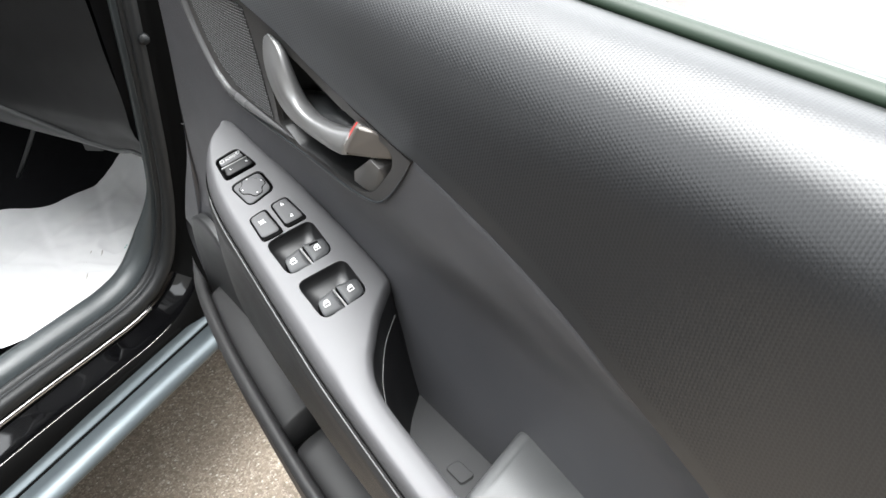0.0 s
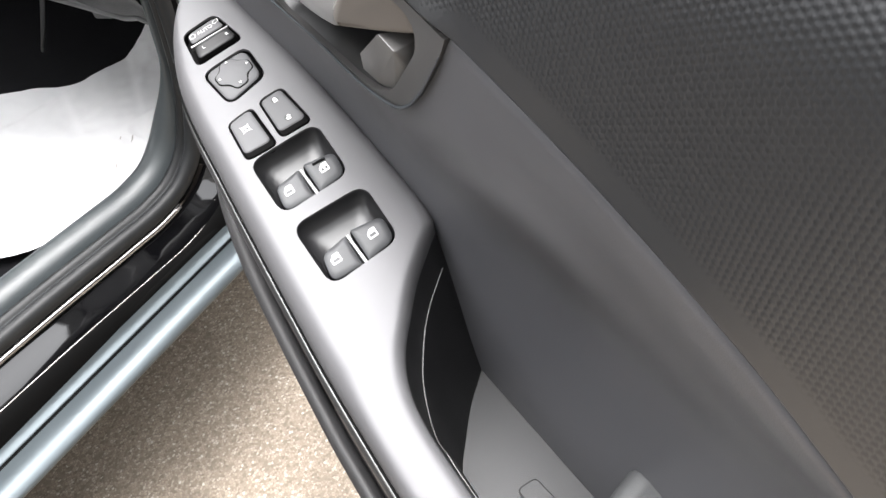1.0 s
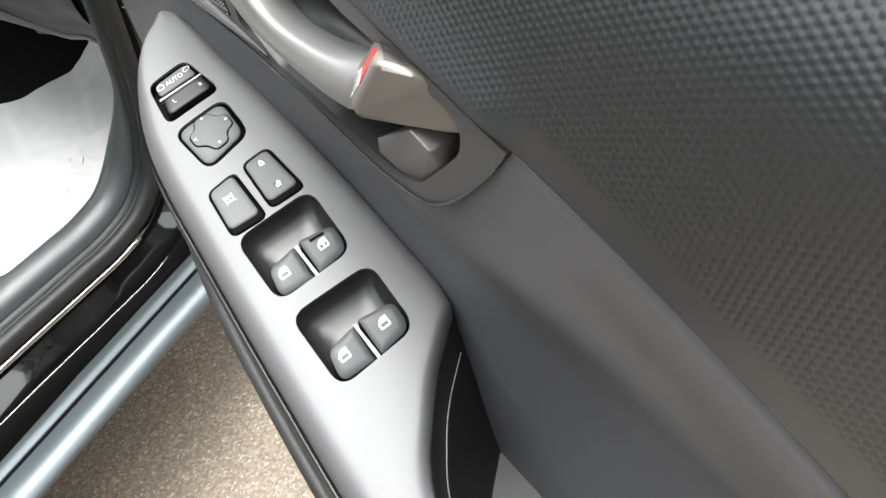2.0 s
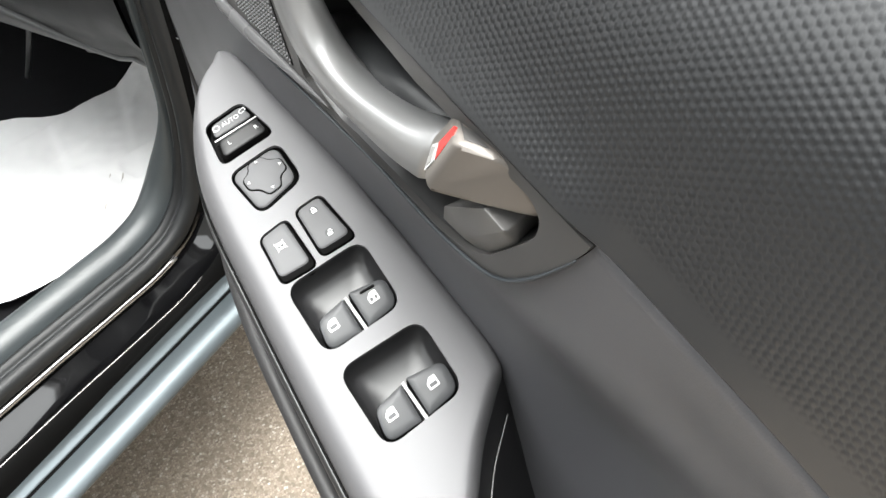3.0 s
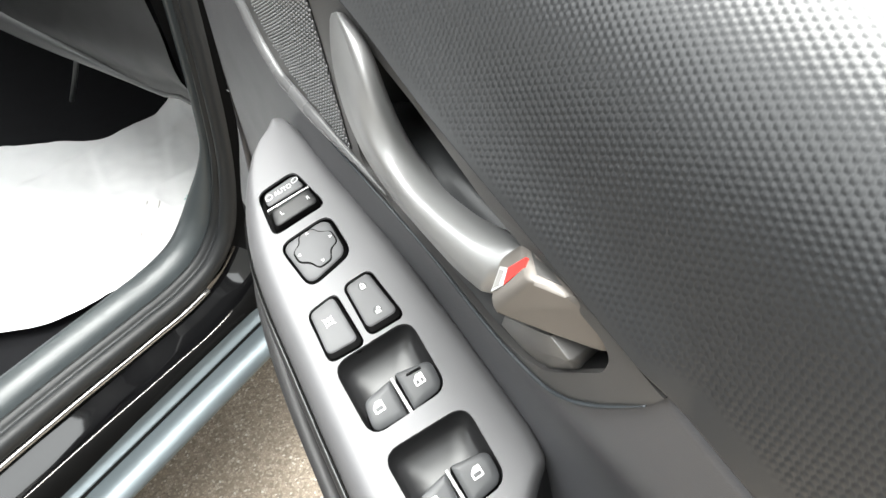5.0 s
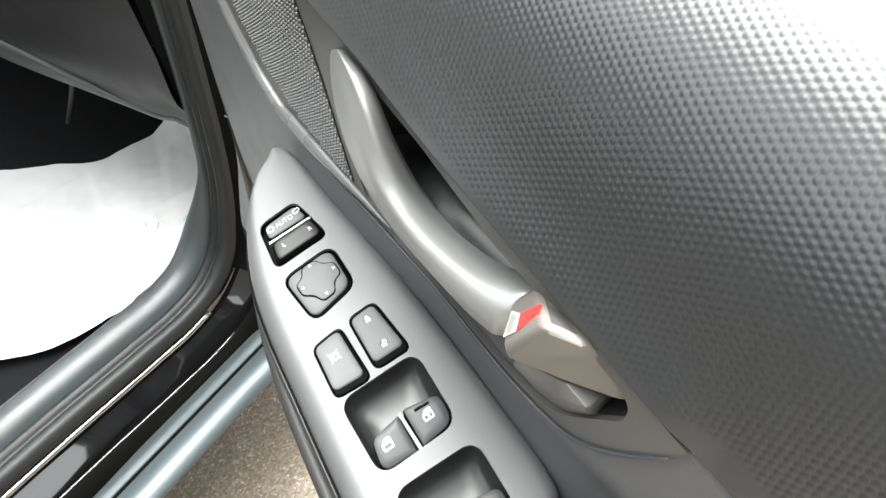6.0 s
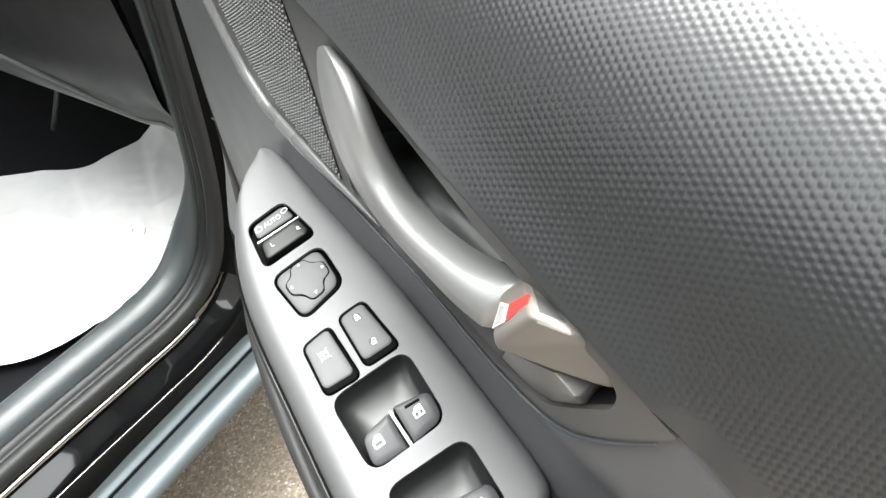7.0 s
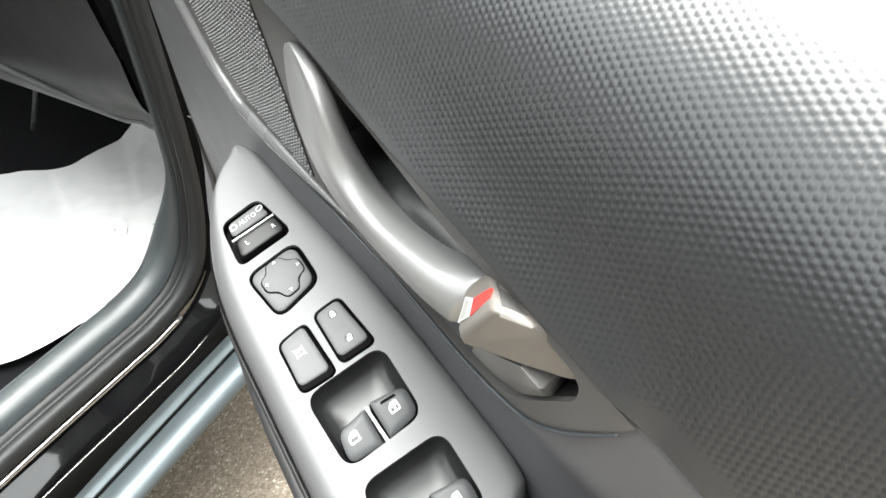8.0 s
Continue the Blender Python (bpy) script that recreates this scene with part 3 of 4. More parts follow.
for cx, cy, turn in ((0.2055, 0.5525, 90), (0.2155, 0.5440, 0), (0.1960, 0.5430, 180), (0.2052, 0.5332, 270)):
    tri = [(cx + 0.0011 * math.cos(radians(turn + a)), cy + 0.0011 * math.sin(radians(turn + a))) for a in (0, 120, 240)]
    mark("arrow", [tri], lambda x, y: bulge(x, y) + 0.0012, icon_white, knob)

# child-lock key and door-lock key
tilt = lambda x, y: 0.0020 - 0.03 * (y - 0.496)
child = key("child_lock_key", inset(rounded(CHILD, 0.005), 0.0010), tilt, switch_grey, 0.0027, lean=(-0.0006, 0.0009))
over = lambda x, y: tilt(x, y) + 0.0002
mid_x, mid_y = 0.1906, 0.5003
ears = [[(mid_x + sx * 0.0014, mid_y + sy * 0.0018), (mid_x + sx * 0.0029, mid_y + sy * 0.0030), (mid_x + sx * 0.0021, mid_y + sy * 0.0012)] for sx in (-1, 1) for sy in (-1, 1)]
mark("symbol", [rounded([(mid_x - 0.0024, mid_y - 0.0021), (mid_x + 0.0024, mid_y - 0.0021), (mid_x + 0.0024, mid_y + 0.0021), (mid_x - 0.0024, mid_y + 0.0021)], 0.0005, 2)] + ears, over, icon_white, child)
mark("symbol_detail", [disc(mid_x + 0.0008, mid_y - 0.0004, 0.0009, 8), [(mid_x - 0.0017, mid_y - 0.0014), (mid_x - 0.0006, mid_y - 0.0014), (mid_x - 0.0006, mid_y + 0.0002), (mid_x - 0.0017, mid_y + 0.0002)]], lambda x, y: over(x, y) + 0.0001, window_grey, child)
locks = key("door_lock_key", inset(rounded(LOCK, 0.005), 0.0010), tilt, switch_grey, 0.0027, lean=(-0.0005, 0.0009))
for cx, cy, open_by in ((0.2150, 0.5080, 0.0), (0.2147, 0.4916, 0.0007)):
    mark("symbol_field", [disc(cx, cy, 0.0024, 20)], lambda x, y: over(x, y) - 0.00005, window_grey, locks)
    body = rounded([(cx - 0.0014, cy + 0.0001), (cx + 0.0014, cy + 0.0001), (cx + 0.0014, cy - 0.0018), (cx - 0.0014, cy - 0.0018)], 0.0003, 2)
    bow = [(cx + open_by + r * math.cos(t), cy + 0.0001 + r * 1.5 * math.sin(t)) for r, ts in ((0.0012, np.linspace(0, math.pi, 8)), (0.0007, np.linspace(math.pi, 0, 8))) for t in ts]
    ring = [[bow[i], bow[i + 1], bow[14 - i], bow[15 - i]] for i in range(7)]
    mark("symbol", [body] + ring, lambda x, y: over(x, y) + 0.0001, icon_white, locks)
    mark("keyhole", [disc(cx, cy - 0.0008, 0.0005, 8)], lambda x, y: over(x, y) + 0.0002, window_grey, locks)


# window switches: two wells with two keys each
def well(loop):
    """A scoop that falls away from its far edge towards the keys."""
    p = np.array(loop)
    mid, far, reach = p.mean(0), p[:, 1].max(), np.ptp(p[:, 1])
    out = inset(loop, -0.001)
    deep = lambda share: (lambda x, y: -0.0006 - share * (0.0105 + 0.0022 * float(step((far - y) / (reach * 0.5)))))
    drawn = lambda f: [tuple(q) for q in mid + (p - mid) * f]
    rings = [(out, -0.019), (out, -0.002), (inset(loop, 0.0002), -0.0006)]
    rings += [(inset(loop, d), deep(q)) for d, q in ((0.0006, 0.16), (0.0012, 0.32), (0.0021, 0.48), (0.0033, 0.64), (0.0049, 0.78))]
    rings += [(drawn(f), deep(q)) for f, q in ((0.64, 0.90), (0.5, 0.96), (0.36, 0.99), (0.22, 1.0), (0.08, 1.0))]
    return stack("switch_well", rings, on_arm, sharp=70)


def window_icon(cx, cy):
    """A white door-window outline and the darker pane within it."""
    shape = [(-0.0030, -0.0026), (0.0026, -0.0026), (0.0026, 0.0026), (-0.0006, 0.0026), (-0.0030, 0.0004)]
    loop = rounded([(cx + x, cy + y) for x, y in shape], 0.0007, 3)
    pane = [(cx - 0.0021, cy - 0.0018), (cx + 0.0018, cy - 0.0018), (cx + 0.0018, cy - 0.0001), (cx - 0.0021, cy - 0.0001)]
    return loop, pane


for k, loop in enumerate(holes[4:]):
    part("switch_well", well(loop), well_black, door)
    dy = (0.0, -0.0512)[k]
    dx = (0.0, -0.0015)[k]
    for side, (x0, x1, x2, x3) in enumerate(((0.1808, 0.2000, 0.2005, 0.1832), (0.2042, 0.2222, 0.2240, 0.2036))):
        corners = ([(x0, 0.4395), (x1, 0.4388), (x2 + 0.0005, 0.4575), (x3 + 0.0005, 0.4552)], [(x0 - 0.001, 0.4388), (x1, 0.4402), (x2 - 0.0006, 0.4552), (x3 + 0.0002, 0.4588)])[side]
        shape = rounded([(x + dx, y + dy) for x, y in corners], ([0.006, 0.001, 0.0015, 0.005], [0.001, 0.006, 0.005, 0.0015])[side])
        yb = 0.4395 + dy
        top = lambda x, y, yb=yb: 0.0002 + 0.0030 * math.sin(min(1.0, max(0.0, (y - yb) / 0.0185)) * math.pi * 0.62) - 0.001
        button = key("window_key", shape, top, window_grey, 0.0008, -0.0125)
        cx, cy = ((0.1895, 0.4487), (0.2130, 0.4493))[side]
        shape, pane = window_icon(cx + dx, cy + dy)
        raised = lambda x, y, top=top: top(x, y) + 0.00035
        mark("symbol", [shape], raised, icon_white, button)
        above = lambda x, y, top=top: top(x, y) + 0.00045
        mark("symbol_pane", [pane], above, window_grey, button)
        if k == 0 and side:
            mark("symbol_bar", [[(cx + dx - 0.0006, cy + dy - 0.0022), (cx + dx + 0.0005, cy + dy - 0.0022), (cx + dx + 0.0005, cy + dy + 0.0008), (cx + dx - 0.0006, cy + dy + 0.0008)]], lambda x, y, top=top: top(x, y) + 0.00055, icon_white, button)
        if k == 0 and side:
            part("ridge", stack("ridge", [(rounded([(0.2085, 0.4546), (0.2165, 0.4540), (0.2166, 0.4530), (0.2086, 0.4536)], 0.0004, 2), -0.001), (rounded([(0.2085, 0.4546), (0.2165, 0.4540), (0.2166, 0.4530), (0.2086, 0.4536)], 0.0004, 2), 0.0030)], on_arm), deep_black, button)
    x0 = 0.2018 + dx
    strip = [(x0 - 0.0009, 0.4372 + dy), (x0 + 0.0009, 0.4374 + dy), (x0 + 0.0012, 0.4590 + dy), (x0 - 0.0004, 0.4590 + dy)]
    part("divider", stack("divider", [(strip, -0.012), (strip, -0.0012), (inset(strip, 0.0003), -0.0008)], on_arm), edge_grey, door, "thin grey strip")

# side of the armrest below the cap, running down into the pocket
pocket_x = curve([(0.845, 0.214), (0.83, 0.2065), (0.80, 0.195), (0.75, 0.182), (0.66, 0.166), (0.60, 0.1585), (0.50, 0.149), (0.42, 0.143), (0.2, 0.136), (-0.36, 0.135)])
ys = np.linspace(0.70, -0.35, 280)
rows = []
for y in ys:
    k = min(y, 0.632)
    l, a = float(arm_left(k)), float(arm_z(k))
    row = smooth_path([(l + 0.0022, y, a - 0.0215), (l - 0.0010, y, a - 0.0245), (l - 0.0022, y, a - 0.045), (l - 0.0015, y, 0.712), (l + 0.0012, y, 0.688), (l + 0.008, y, 0.672), (l + 0.022, y, 0.664), (0.214, y, 0.655), (0.219, y, 0.62), (0.220, y, 0.56), (0.220, y, 0.49)], 44)
    wall_x = panel_x(y, row[:, 2]) + 0.003
    f = step((0.646 - y) / 0.022)
    row[:, 0] = np.minimum(row[:, 0], wall_x) * f + wall_x * (1 - f)
    rows.append(row)
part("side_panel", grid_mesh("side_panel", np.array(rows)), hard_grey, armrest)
part("trim_line", tube("trim_line", [(arm_left(y) - 0.0006, y, arm_z(y) - 0.0232) for y in ys if y < 0.622], 0.0009, 6), line_grey, armrest, "thin grey edge line")

part("cap_groove", tube("cap_groove", [(arm_left(y) - 0.0001, y, arm_z(y) - 0.0150) for y in np.linspace(0.625, -0.30, 160)], 0.0007, 6), deep_black, armrest)
tip = [(arm_left(y) - 0.0003, y, arm_z(y) - 0.0030) for y in np.linspace(0.629, 0.6365, 10)] + [(arm_right(y), y, arm_z(y) - 0.0030) for y in np.linspace(0.6365, 0.633, 5)]
part("cap_gap", tube("cap_gap", tip, 0.0007, 6), deep_black, armrest)
part("scratch", tube("scratch", smooth_path([(0.2357, 0.797, 0.7755), (0.2356, 0.792, 0.7770), (0.2357, 0.787, 0.7800)], 8), 0.0005, 5), line_grey, middle)

# grab cup behind the cap
ys = np.linspace(0.3885, 0.20, 70)
wall = []
for y in ys:
    r, a = float(arm_right(y)), float(arm_z(y))
    s = float(step((0.33 - y) / 0.03))
    top, low = np.array((r, y, a - 0.009)), np.array((min(r + 0.003 + 0.012 * s, 0.2455), y - 0.034 * (1 - s), 0.688))
    wall.append([tuple(top + (low - top) * t + np.array((0, 0, -0.004 * math.sin(math.pi * t)))) for t in np.linspace(0, 1, 12)])
cup = part("grab_cup", grid_mesh("grab_cup", np.array(wall)), black_plastic, door, "black moulded grab recess")
pipe = []
for row, y in zip(wall[2:52], ys[2:52]):
    t = 0.16 + 0.30 * float(step((0.36 - y) / 0.06))
    i = t * 11
    a, b = np.array(row[int(i)]), np.array(row[int(i) + 1])
    pipe.append(a + (b - a) * (i - int(i)) + np.array((0.0006, -0.0006, 0)))
part("piping", tube("piping", pipe, 0.0004, 6), piping_grey, cup, "thin pale seam line")
floor = rounded([(0.172, 0.205), (0.246, 0.205), (0.246, 0.358), (0.21, 0.33), (0.18, 0.29)], 0.004)
part("cup_floor", stack("cup_floor", [(floor, 0.680), (floor, 0.690)], lambda x, y, z: (x, y, z)), shaded_grey, cup)
lid = rounded([(0.2085, 0.2775), (0.2225, 0.2765), (0.2235, 0.2555), (0.2085, 0.2565)], 0.004)
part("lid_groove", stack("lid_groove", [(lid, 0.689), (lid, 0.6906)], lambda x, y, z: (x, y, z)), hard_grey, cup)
part("screw_lid", stack("screw_lid", [(inset(lid, 0.0006), 0.690), (inset(lid, 0.0007), 0.6912), (inset(lid, 0.0014), 0.6917)], lambda x, y, z: (x, y, z)), shaded_grey, cup)


def elbow_pad():
    loop = rounded([(0.178, 0.2205), (0.2475, 0.2345), (0.2475, -0.34), (0.178, -0.34)], 0.006)
    lay = lambda x, y, h: (x, y, arm_z(y) - 0.006 + h)
    return stack("elbow_pad", [(loop, -0.065), (inset(loop, 0.0), -0.009), (inset(loop, 0.0018), -0.004), (inset(loop, 0.005), -0.0012), (inset(loop, 0.010), 0.0)], lay, sharp=60)


part("elbow_pad", elbow_pad(), material("grey_soft_pad", (0.060, 0.0615, 0.0625), 0.45, grain=0.25, grain_scale=1500), door, "mid-grey padded elbow rest")

# map pocket low on the door
ys = np.linspace(0.845, -0.35, 120)
rows = []
for y in ys:
    x = float(pocket_x(y))
    z = 0.550 - 0.02 * float(step((0.6 - y) / 0.5))
    back = float(panel_x(y, 0.40))
    k = min(1.0, (0.846 - y) / 0.05)
    rows.append(smooth_path([(x + 0.020 * k, y, z - 0.07), (x + 0.016 * k, y, z - 0.02), (x + 0.0135 * k, y, z - 0.003), (x + 0.007 * k, y, z + 0.001), (x, y, z - 0.006), (x + 0.001, y, z - 0.02), (x + 0.006, y, z - 0.07), (x + 0.022, y, z - 0.14), (back - 0.01, y, z - 0.19), (back + 0.02, y, 0.335)], 40))
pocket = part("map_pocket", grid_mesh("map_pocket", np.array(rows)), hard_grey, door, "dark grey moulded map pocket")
# floor sheet coloured near black for the shade down in the pocket
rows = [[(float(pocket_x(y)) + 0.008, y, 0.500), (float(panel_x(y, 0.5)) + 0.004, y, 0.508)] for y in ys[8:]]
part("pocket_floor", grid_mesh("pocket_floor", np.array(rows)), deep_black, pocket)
for y0, y1 in ((0.76, 0.506), (0.473, -0.34)):
    line = np.linspace(y0, y1, 50)
    rows = [smooth_path([(min(float(pocket_x(y)) + 0.014, 0.215), y, 0.520), (min(float(pocket_x(y)) + 0.020, 0.218), y, 0.5455 - 0.02 * float(step((0.6 - y) / 0.5))), (min(float(pocket_x(y)) + 0.027, 0.219), y, 0.5490 - 0.02 * float(step((0.6 - y) / 0.5))), (0.2225, y, 0.556 - 0.02 * float(step((0.6 - y) / 0.5)))], 16) for y in line]
    rows = [np.array([(x, y0 + 0.0, 0.500) for x, _, _ in rows[0]])] + rows + [np.array([(x, y1, 0.500) for x, _, _ in rows[-1]])]
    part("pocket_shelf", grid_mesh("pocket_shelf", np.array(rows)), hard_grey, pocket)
lobe = rounded([(0.815, 0.600), (0.806, 0.640), (0.775, 0.662), (0.736, 0.662), (0.695, 0.642), (0.668, 0.596), (0.672, 0.545), (0.70, 0.50), (0.80, 0.50)], 0.018, 6)
part("pocket_lobe", stack("pocket_lobe", [(lobe, -0.004), (lobe, 0.004), (inset(lobe, 0.001), 0.0055), (inset(lobe, 0.0035), 0.0068), (inset(lobe, 0.009), 0.0072)], lambda y, z, h: (0.2215 - h, y, z), sharp=60), shaded_grey, door, "rounded grey panel end inside the pocket")

# ---- handle and speaker insert ----
face = lambda x0: (lambda y, z, h: (x0 - h, y, z))
HOLE = rounded([(0.516, 0.9710), (0.470, 0.9605), (0.420, 0.9515), (0.3575, 0.9445), (0.3528, 0.9395), (0.3542, 0.9300), (0.3655, 0.9150), (0.3785, 0.8985), (0.3930, 0.8900), (0.4120, 0.8855), (0.445, 0.8815), (0.50, 0.8800), (0.524, 0.890), (0.529, 0.945)], 0.006)


def bezel_plate():
    bm = bmesh.new()
    top = [(y, float(crease(y)) + 0.001 - 0.0017 * float(step((0.50 - y) / 0.05))) for y in np.linspace(0.700, 0.335, 40)]
    low = [(y, float(under_bezel(y)) + 0.0006) for y in np.concatenate([np.linspace(0.3335, 0.38, 22), np.linspace(0.39, 0.60, 20), np.linspace(0.61, 0.699, 24)])]
    for loop in (top + low, HOLE):
        vs = [bm.verts.new((float(bezel_x(y)), y, z)) for y, z in loop]
        for i in range(len(vs)):
            bm.edges.new((vs[i], vs[(i + 1) % len(vs)]))
    bmesh.ops.triangle_fill(bm, use_beauty=True, use_dissolve=False, edges=bm.edges)
    ext = bmesh.ops.extrude_face_region(bm, geom=list(bm.faces))
    bmesh.ops.translate(bm, vec=(0.004, 0, 0), verts=[v for v in ext["geom"] if isinstance(v, bmesh.types.BMVert)])
    bmesh.ops.recalc_face_normals(bm, faces=bm.faces)
    return bm


bezel = part("handle_bezel", bezel_plate(), bezel_grey, door, "dark satin surround of the inner door handle")
# hollow behind the handle, darker than its surround: shade put into the colour
part("handle_recess", stack("handle_recess", [(inset(HOLE, -0.002), -0.001), (inset(HOLE, 0.001), -0.004), (inset(HOLE, 0.004), -0.022), (inset(HOLE, 0.010), -0.032), (inset(HOLE, 0.016), -0.035)], lambda y, z, h: (float(bezel_x(y)) - h, y, z), cap_low=False), recess_shade, bezel)
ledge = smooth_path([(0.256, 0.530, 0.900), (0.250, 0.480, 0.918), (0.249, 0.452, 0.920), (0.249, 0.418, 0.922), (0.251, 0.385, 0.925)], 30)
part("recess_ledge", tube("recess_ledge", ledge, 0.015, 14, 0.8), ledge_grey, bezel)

stations = [((0.2350, 0.5275, 0.9650), (0.2322, 0.5140, 0.9738), (0.2332, 0.5120, 0.9740)),
            ((0.2346, 0.5330, 0.9570), (0.2302, 0.5060, 0.9748), (0.2318, 0.5040, 0.9748)),
            ((0.2335, 0.5320, 0.9490), (0.2275, 0.4950, 0.9750), (0.2305, 0.4930, 0.9750)),
            ((0.2300, 0.5249, 0.9455), (0.2245, 0.4845, 0.9712), (0.2292, 0.4840, 0.9720)),
            ((0.2265, 0.5151, 0.9379), (0.2222, 0.4792, 0.9638), (0.2292, 0.4811, 0.9600)),
            ((0.2235, 0.5013, 0.9283), (0.2210, 0.4745, 0.9513), (0.2308, 0.4750, 0.9480)),
            ((0.2222, 0.4857, 0.9212), (0.2210, 0.4672, 0.9409), (0.2340, 0.4714, 0.9333)),
            ((0.2218, 0.4720, 0.9185), (0.2212, 0.4560, 0.9345), (0.2370, 0.4600, 0.9260)),
            ((0.2215, 0.4450, 0.9180), (0.2220, 0.4340, 0.9340), (0.2392, 0.4380, 0.9270)),
            ((0.2215, 0.4190, 0.9185), (0.2235, 0.4135, 0.9355), (0.2390, 0.4173, 0.9310)),
            ((0.2222, 0.4085, 0.9190), (0.2250, 0.4050, 0.9360), (0.2380, 0.4050, 0.9380)),
            ((0.2325, 0.3965, 0.9205), (0.2325, 0.3940, 0.9330), (0.2400, 0.3930, 0.9410))]


def pull_handle():
    """A bar with a flat outer face, a rounded ridge and a top face that falls back into the recess."""
    line = smooth_path([sum(q, ()) for q in stations], 90)
    for _ in range(60):
        line[3:-8] = line[3:-8] * 0.5 + (line[2:-9] + line[4:-7]) * 0.25
    lo, ri, hi = np.split(line, 3, axis=1)
    rings = []
    for a, b, c in zip(lo, ri, hi):
        w = min(1.0, np.linalg.norm(b - a) / 0.025)
        soft = np.array((-0.0006 * w, 0, 0.0003 * w))
        front = [a, a * 0.62 + b * 0.38 + soft * 2, a * 0.13 + b * 0.74 + c * 0.13 + soft, b * 0.45 + c * 0.55 + soft * 2, c]
        behind = [c + np.array((0.003, 0.0005, -0.003 * w)), (a + c) / 2 + np.array((0.009, 0, -0.008 * w)), a + np.array((0.012, 0.0, -0.004 * w)), a + np.array((0.003, 0.0, -0.0018 * w))]
        rings.append(np.concatenate([smooth_path(front, 40), smooth_path(behind, 14)]))
    p = np.array(rings)
    mid = p.mean(1, keepdims=True)
    return grid_mesh("pull_handle", np.concatenate([np.repeat(mid[:1], p.shape[1], 1), p, np.repeat(mid[-1:], p.shape[1], 1)]), ring=True)


part("pull_handle", pull_handle(), satin_metal, bezel, "curved satin silver pull handle")
LEVER = {"H": (0.2161, 0.3936, 0.9292), "M": (0.2265, 0.4028, 0.9375), "R": (0.2318, 0.3950, 0.9503), "C": (0.2209, 0.3799, 0.9543), "T": (0.2292, 0.3714, 0.9522), "U": (0.2292, 0.3647, 0.9495), "V": (0.2312, 0.3584, 0.9425), "W": (0.2327, 0.3557, 0.9345), "X": (0.2300, 0.3612, 0.9330), "Y": (0.2241, 0.3739, 0.9310), "Z": (0.2170, 0.3892, 0.9288)}


def release_lever():
    """A wedge with a broad face, a marked face and rounded edges."""
    bm = bmesh.new()
    front = {k: bm.verts.new(p) for k, p in LEVER.items()}
    rim = "HMRTUVWXYZ"
    back = {k: bm.verts.new((0.252, LEVER[k][1] * 0.9 + 0.038, LEVER[k][2] * 0.9 + 0.0940)) for k in rim}
    for loop in ("HMRC", "CRT", "CTUVWXYZH"):
        bm.faces.new([front[k] for k in loop])
    for a, b in zip(rim, rim[1:] + rim[:1]):
        bm.faces.new([front[a], front[b], back[b], back[a]])
    bm.faces.new([back[k] for k in rim])
    bmesh.ops.recalc_face_normals(bm, faces=bm.faces)
    keen = [e for e in bm.edges if e.calc_face_angle() > radians(20)]
    bmesh.ops.bevel(bm, geom=keen, offset=0.0028, segments=6, affect="EDGES", profile=0.5, clamp_overlap=True)
    bm.normal_update()
    for f in bm.faces:
        f.smooth = True
    for ed in bm.edges:
        ed.smooth = ed.calc_face_angle() < radians(30)
    return bm


lever = part("release_lever", release_lever(), lever_metal, door, "warm satin metal release lever")
corner = {k: Vector(p) for k, p in LEVER.items()}
facing = (corner["C"] - corner["M"]).cross(corner["R"] - corner["H"]).normalized()
facing = facing if facing.x < 0 else -facing
base = (corner["H"] + corner["M"] + corner["R"] + corner["C"]) / 4


def lever_mark(name, quad, lift, mat, label):
    """A thin painted plate let into the marked face."""
    q = [Vector(v) for v in quad]
    q = [v - facing * (v - base).dot(facing) for v in q]
    return part(name, raw_mesh(name, [v + facing * h for h in (lift, -0.0010) for v in q], [(0, 1, 2, 3), (4, 5, 1, 0), (5, 6, 2, 1), (6, 7, 3, 2), (7, 4, 0, 3)], False), mat, lever, label)


lever_mark("red_mark", [(0.2243, 0.3948, 0.9431), (0.2262, 0.3889, 0.9525), (0.2241, 0.3862, 0.9520), (0.2207, 0.3915, 0.9403)], 0.0002, red_paint, "bright red marking")
lever_mark("white_mark", [(0.2251, 0.3996, 0.9385), (0.2243, 0.3952, 0.9427), (0.2205, 0.3920, 0.9398), (0.2194, 0.3959, 0.9330)], 0.0002, mark_white, "white marking")
lever_mark("mark_print", [(0.2242, 0.3985, 0.9387), (0.2237, 0.3961, 0.9409), (0.2207, 0.3934, 0.9381), (0.2202, 0.3958, 0.9345)], 0.0004, icon_grey, "small grey printed mark")
skew = (corner["R"] - corner["C"]).cross(corner["T"] - corner["C"]).normalized()
skew = skew if skew.z > 0 else -skew
pad_at = [corner["C"] * c + corner["R"] * r + corner["T"] * t + skew * 0.0002 for c, r, t in ((0.14, 0.74, 0.12), (0.60, 0.18, 0.22), (0.12, 0.06, 0.82), (0.02, 0.42, 0.56))]
part("lever_pad", raw_mesh("lever_pad", [v + skew * h for h in (0, -0.001) for v in pad_at], [(0, 1, 2, 3), (4, 5, 1, 0), (5, 6, 2, 1), (6, 7, 3, 2), (7, 4, 0, 3)], False), bezel_grey, lever, "dark grey inlaid facet")
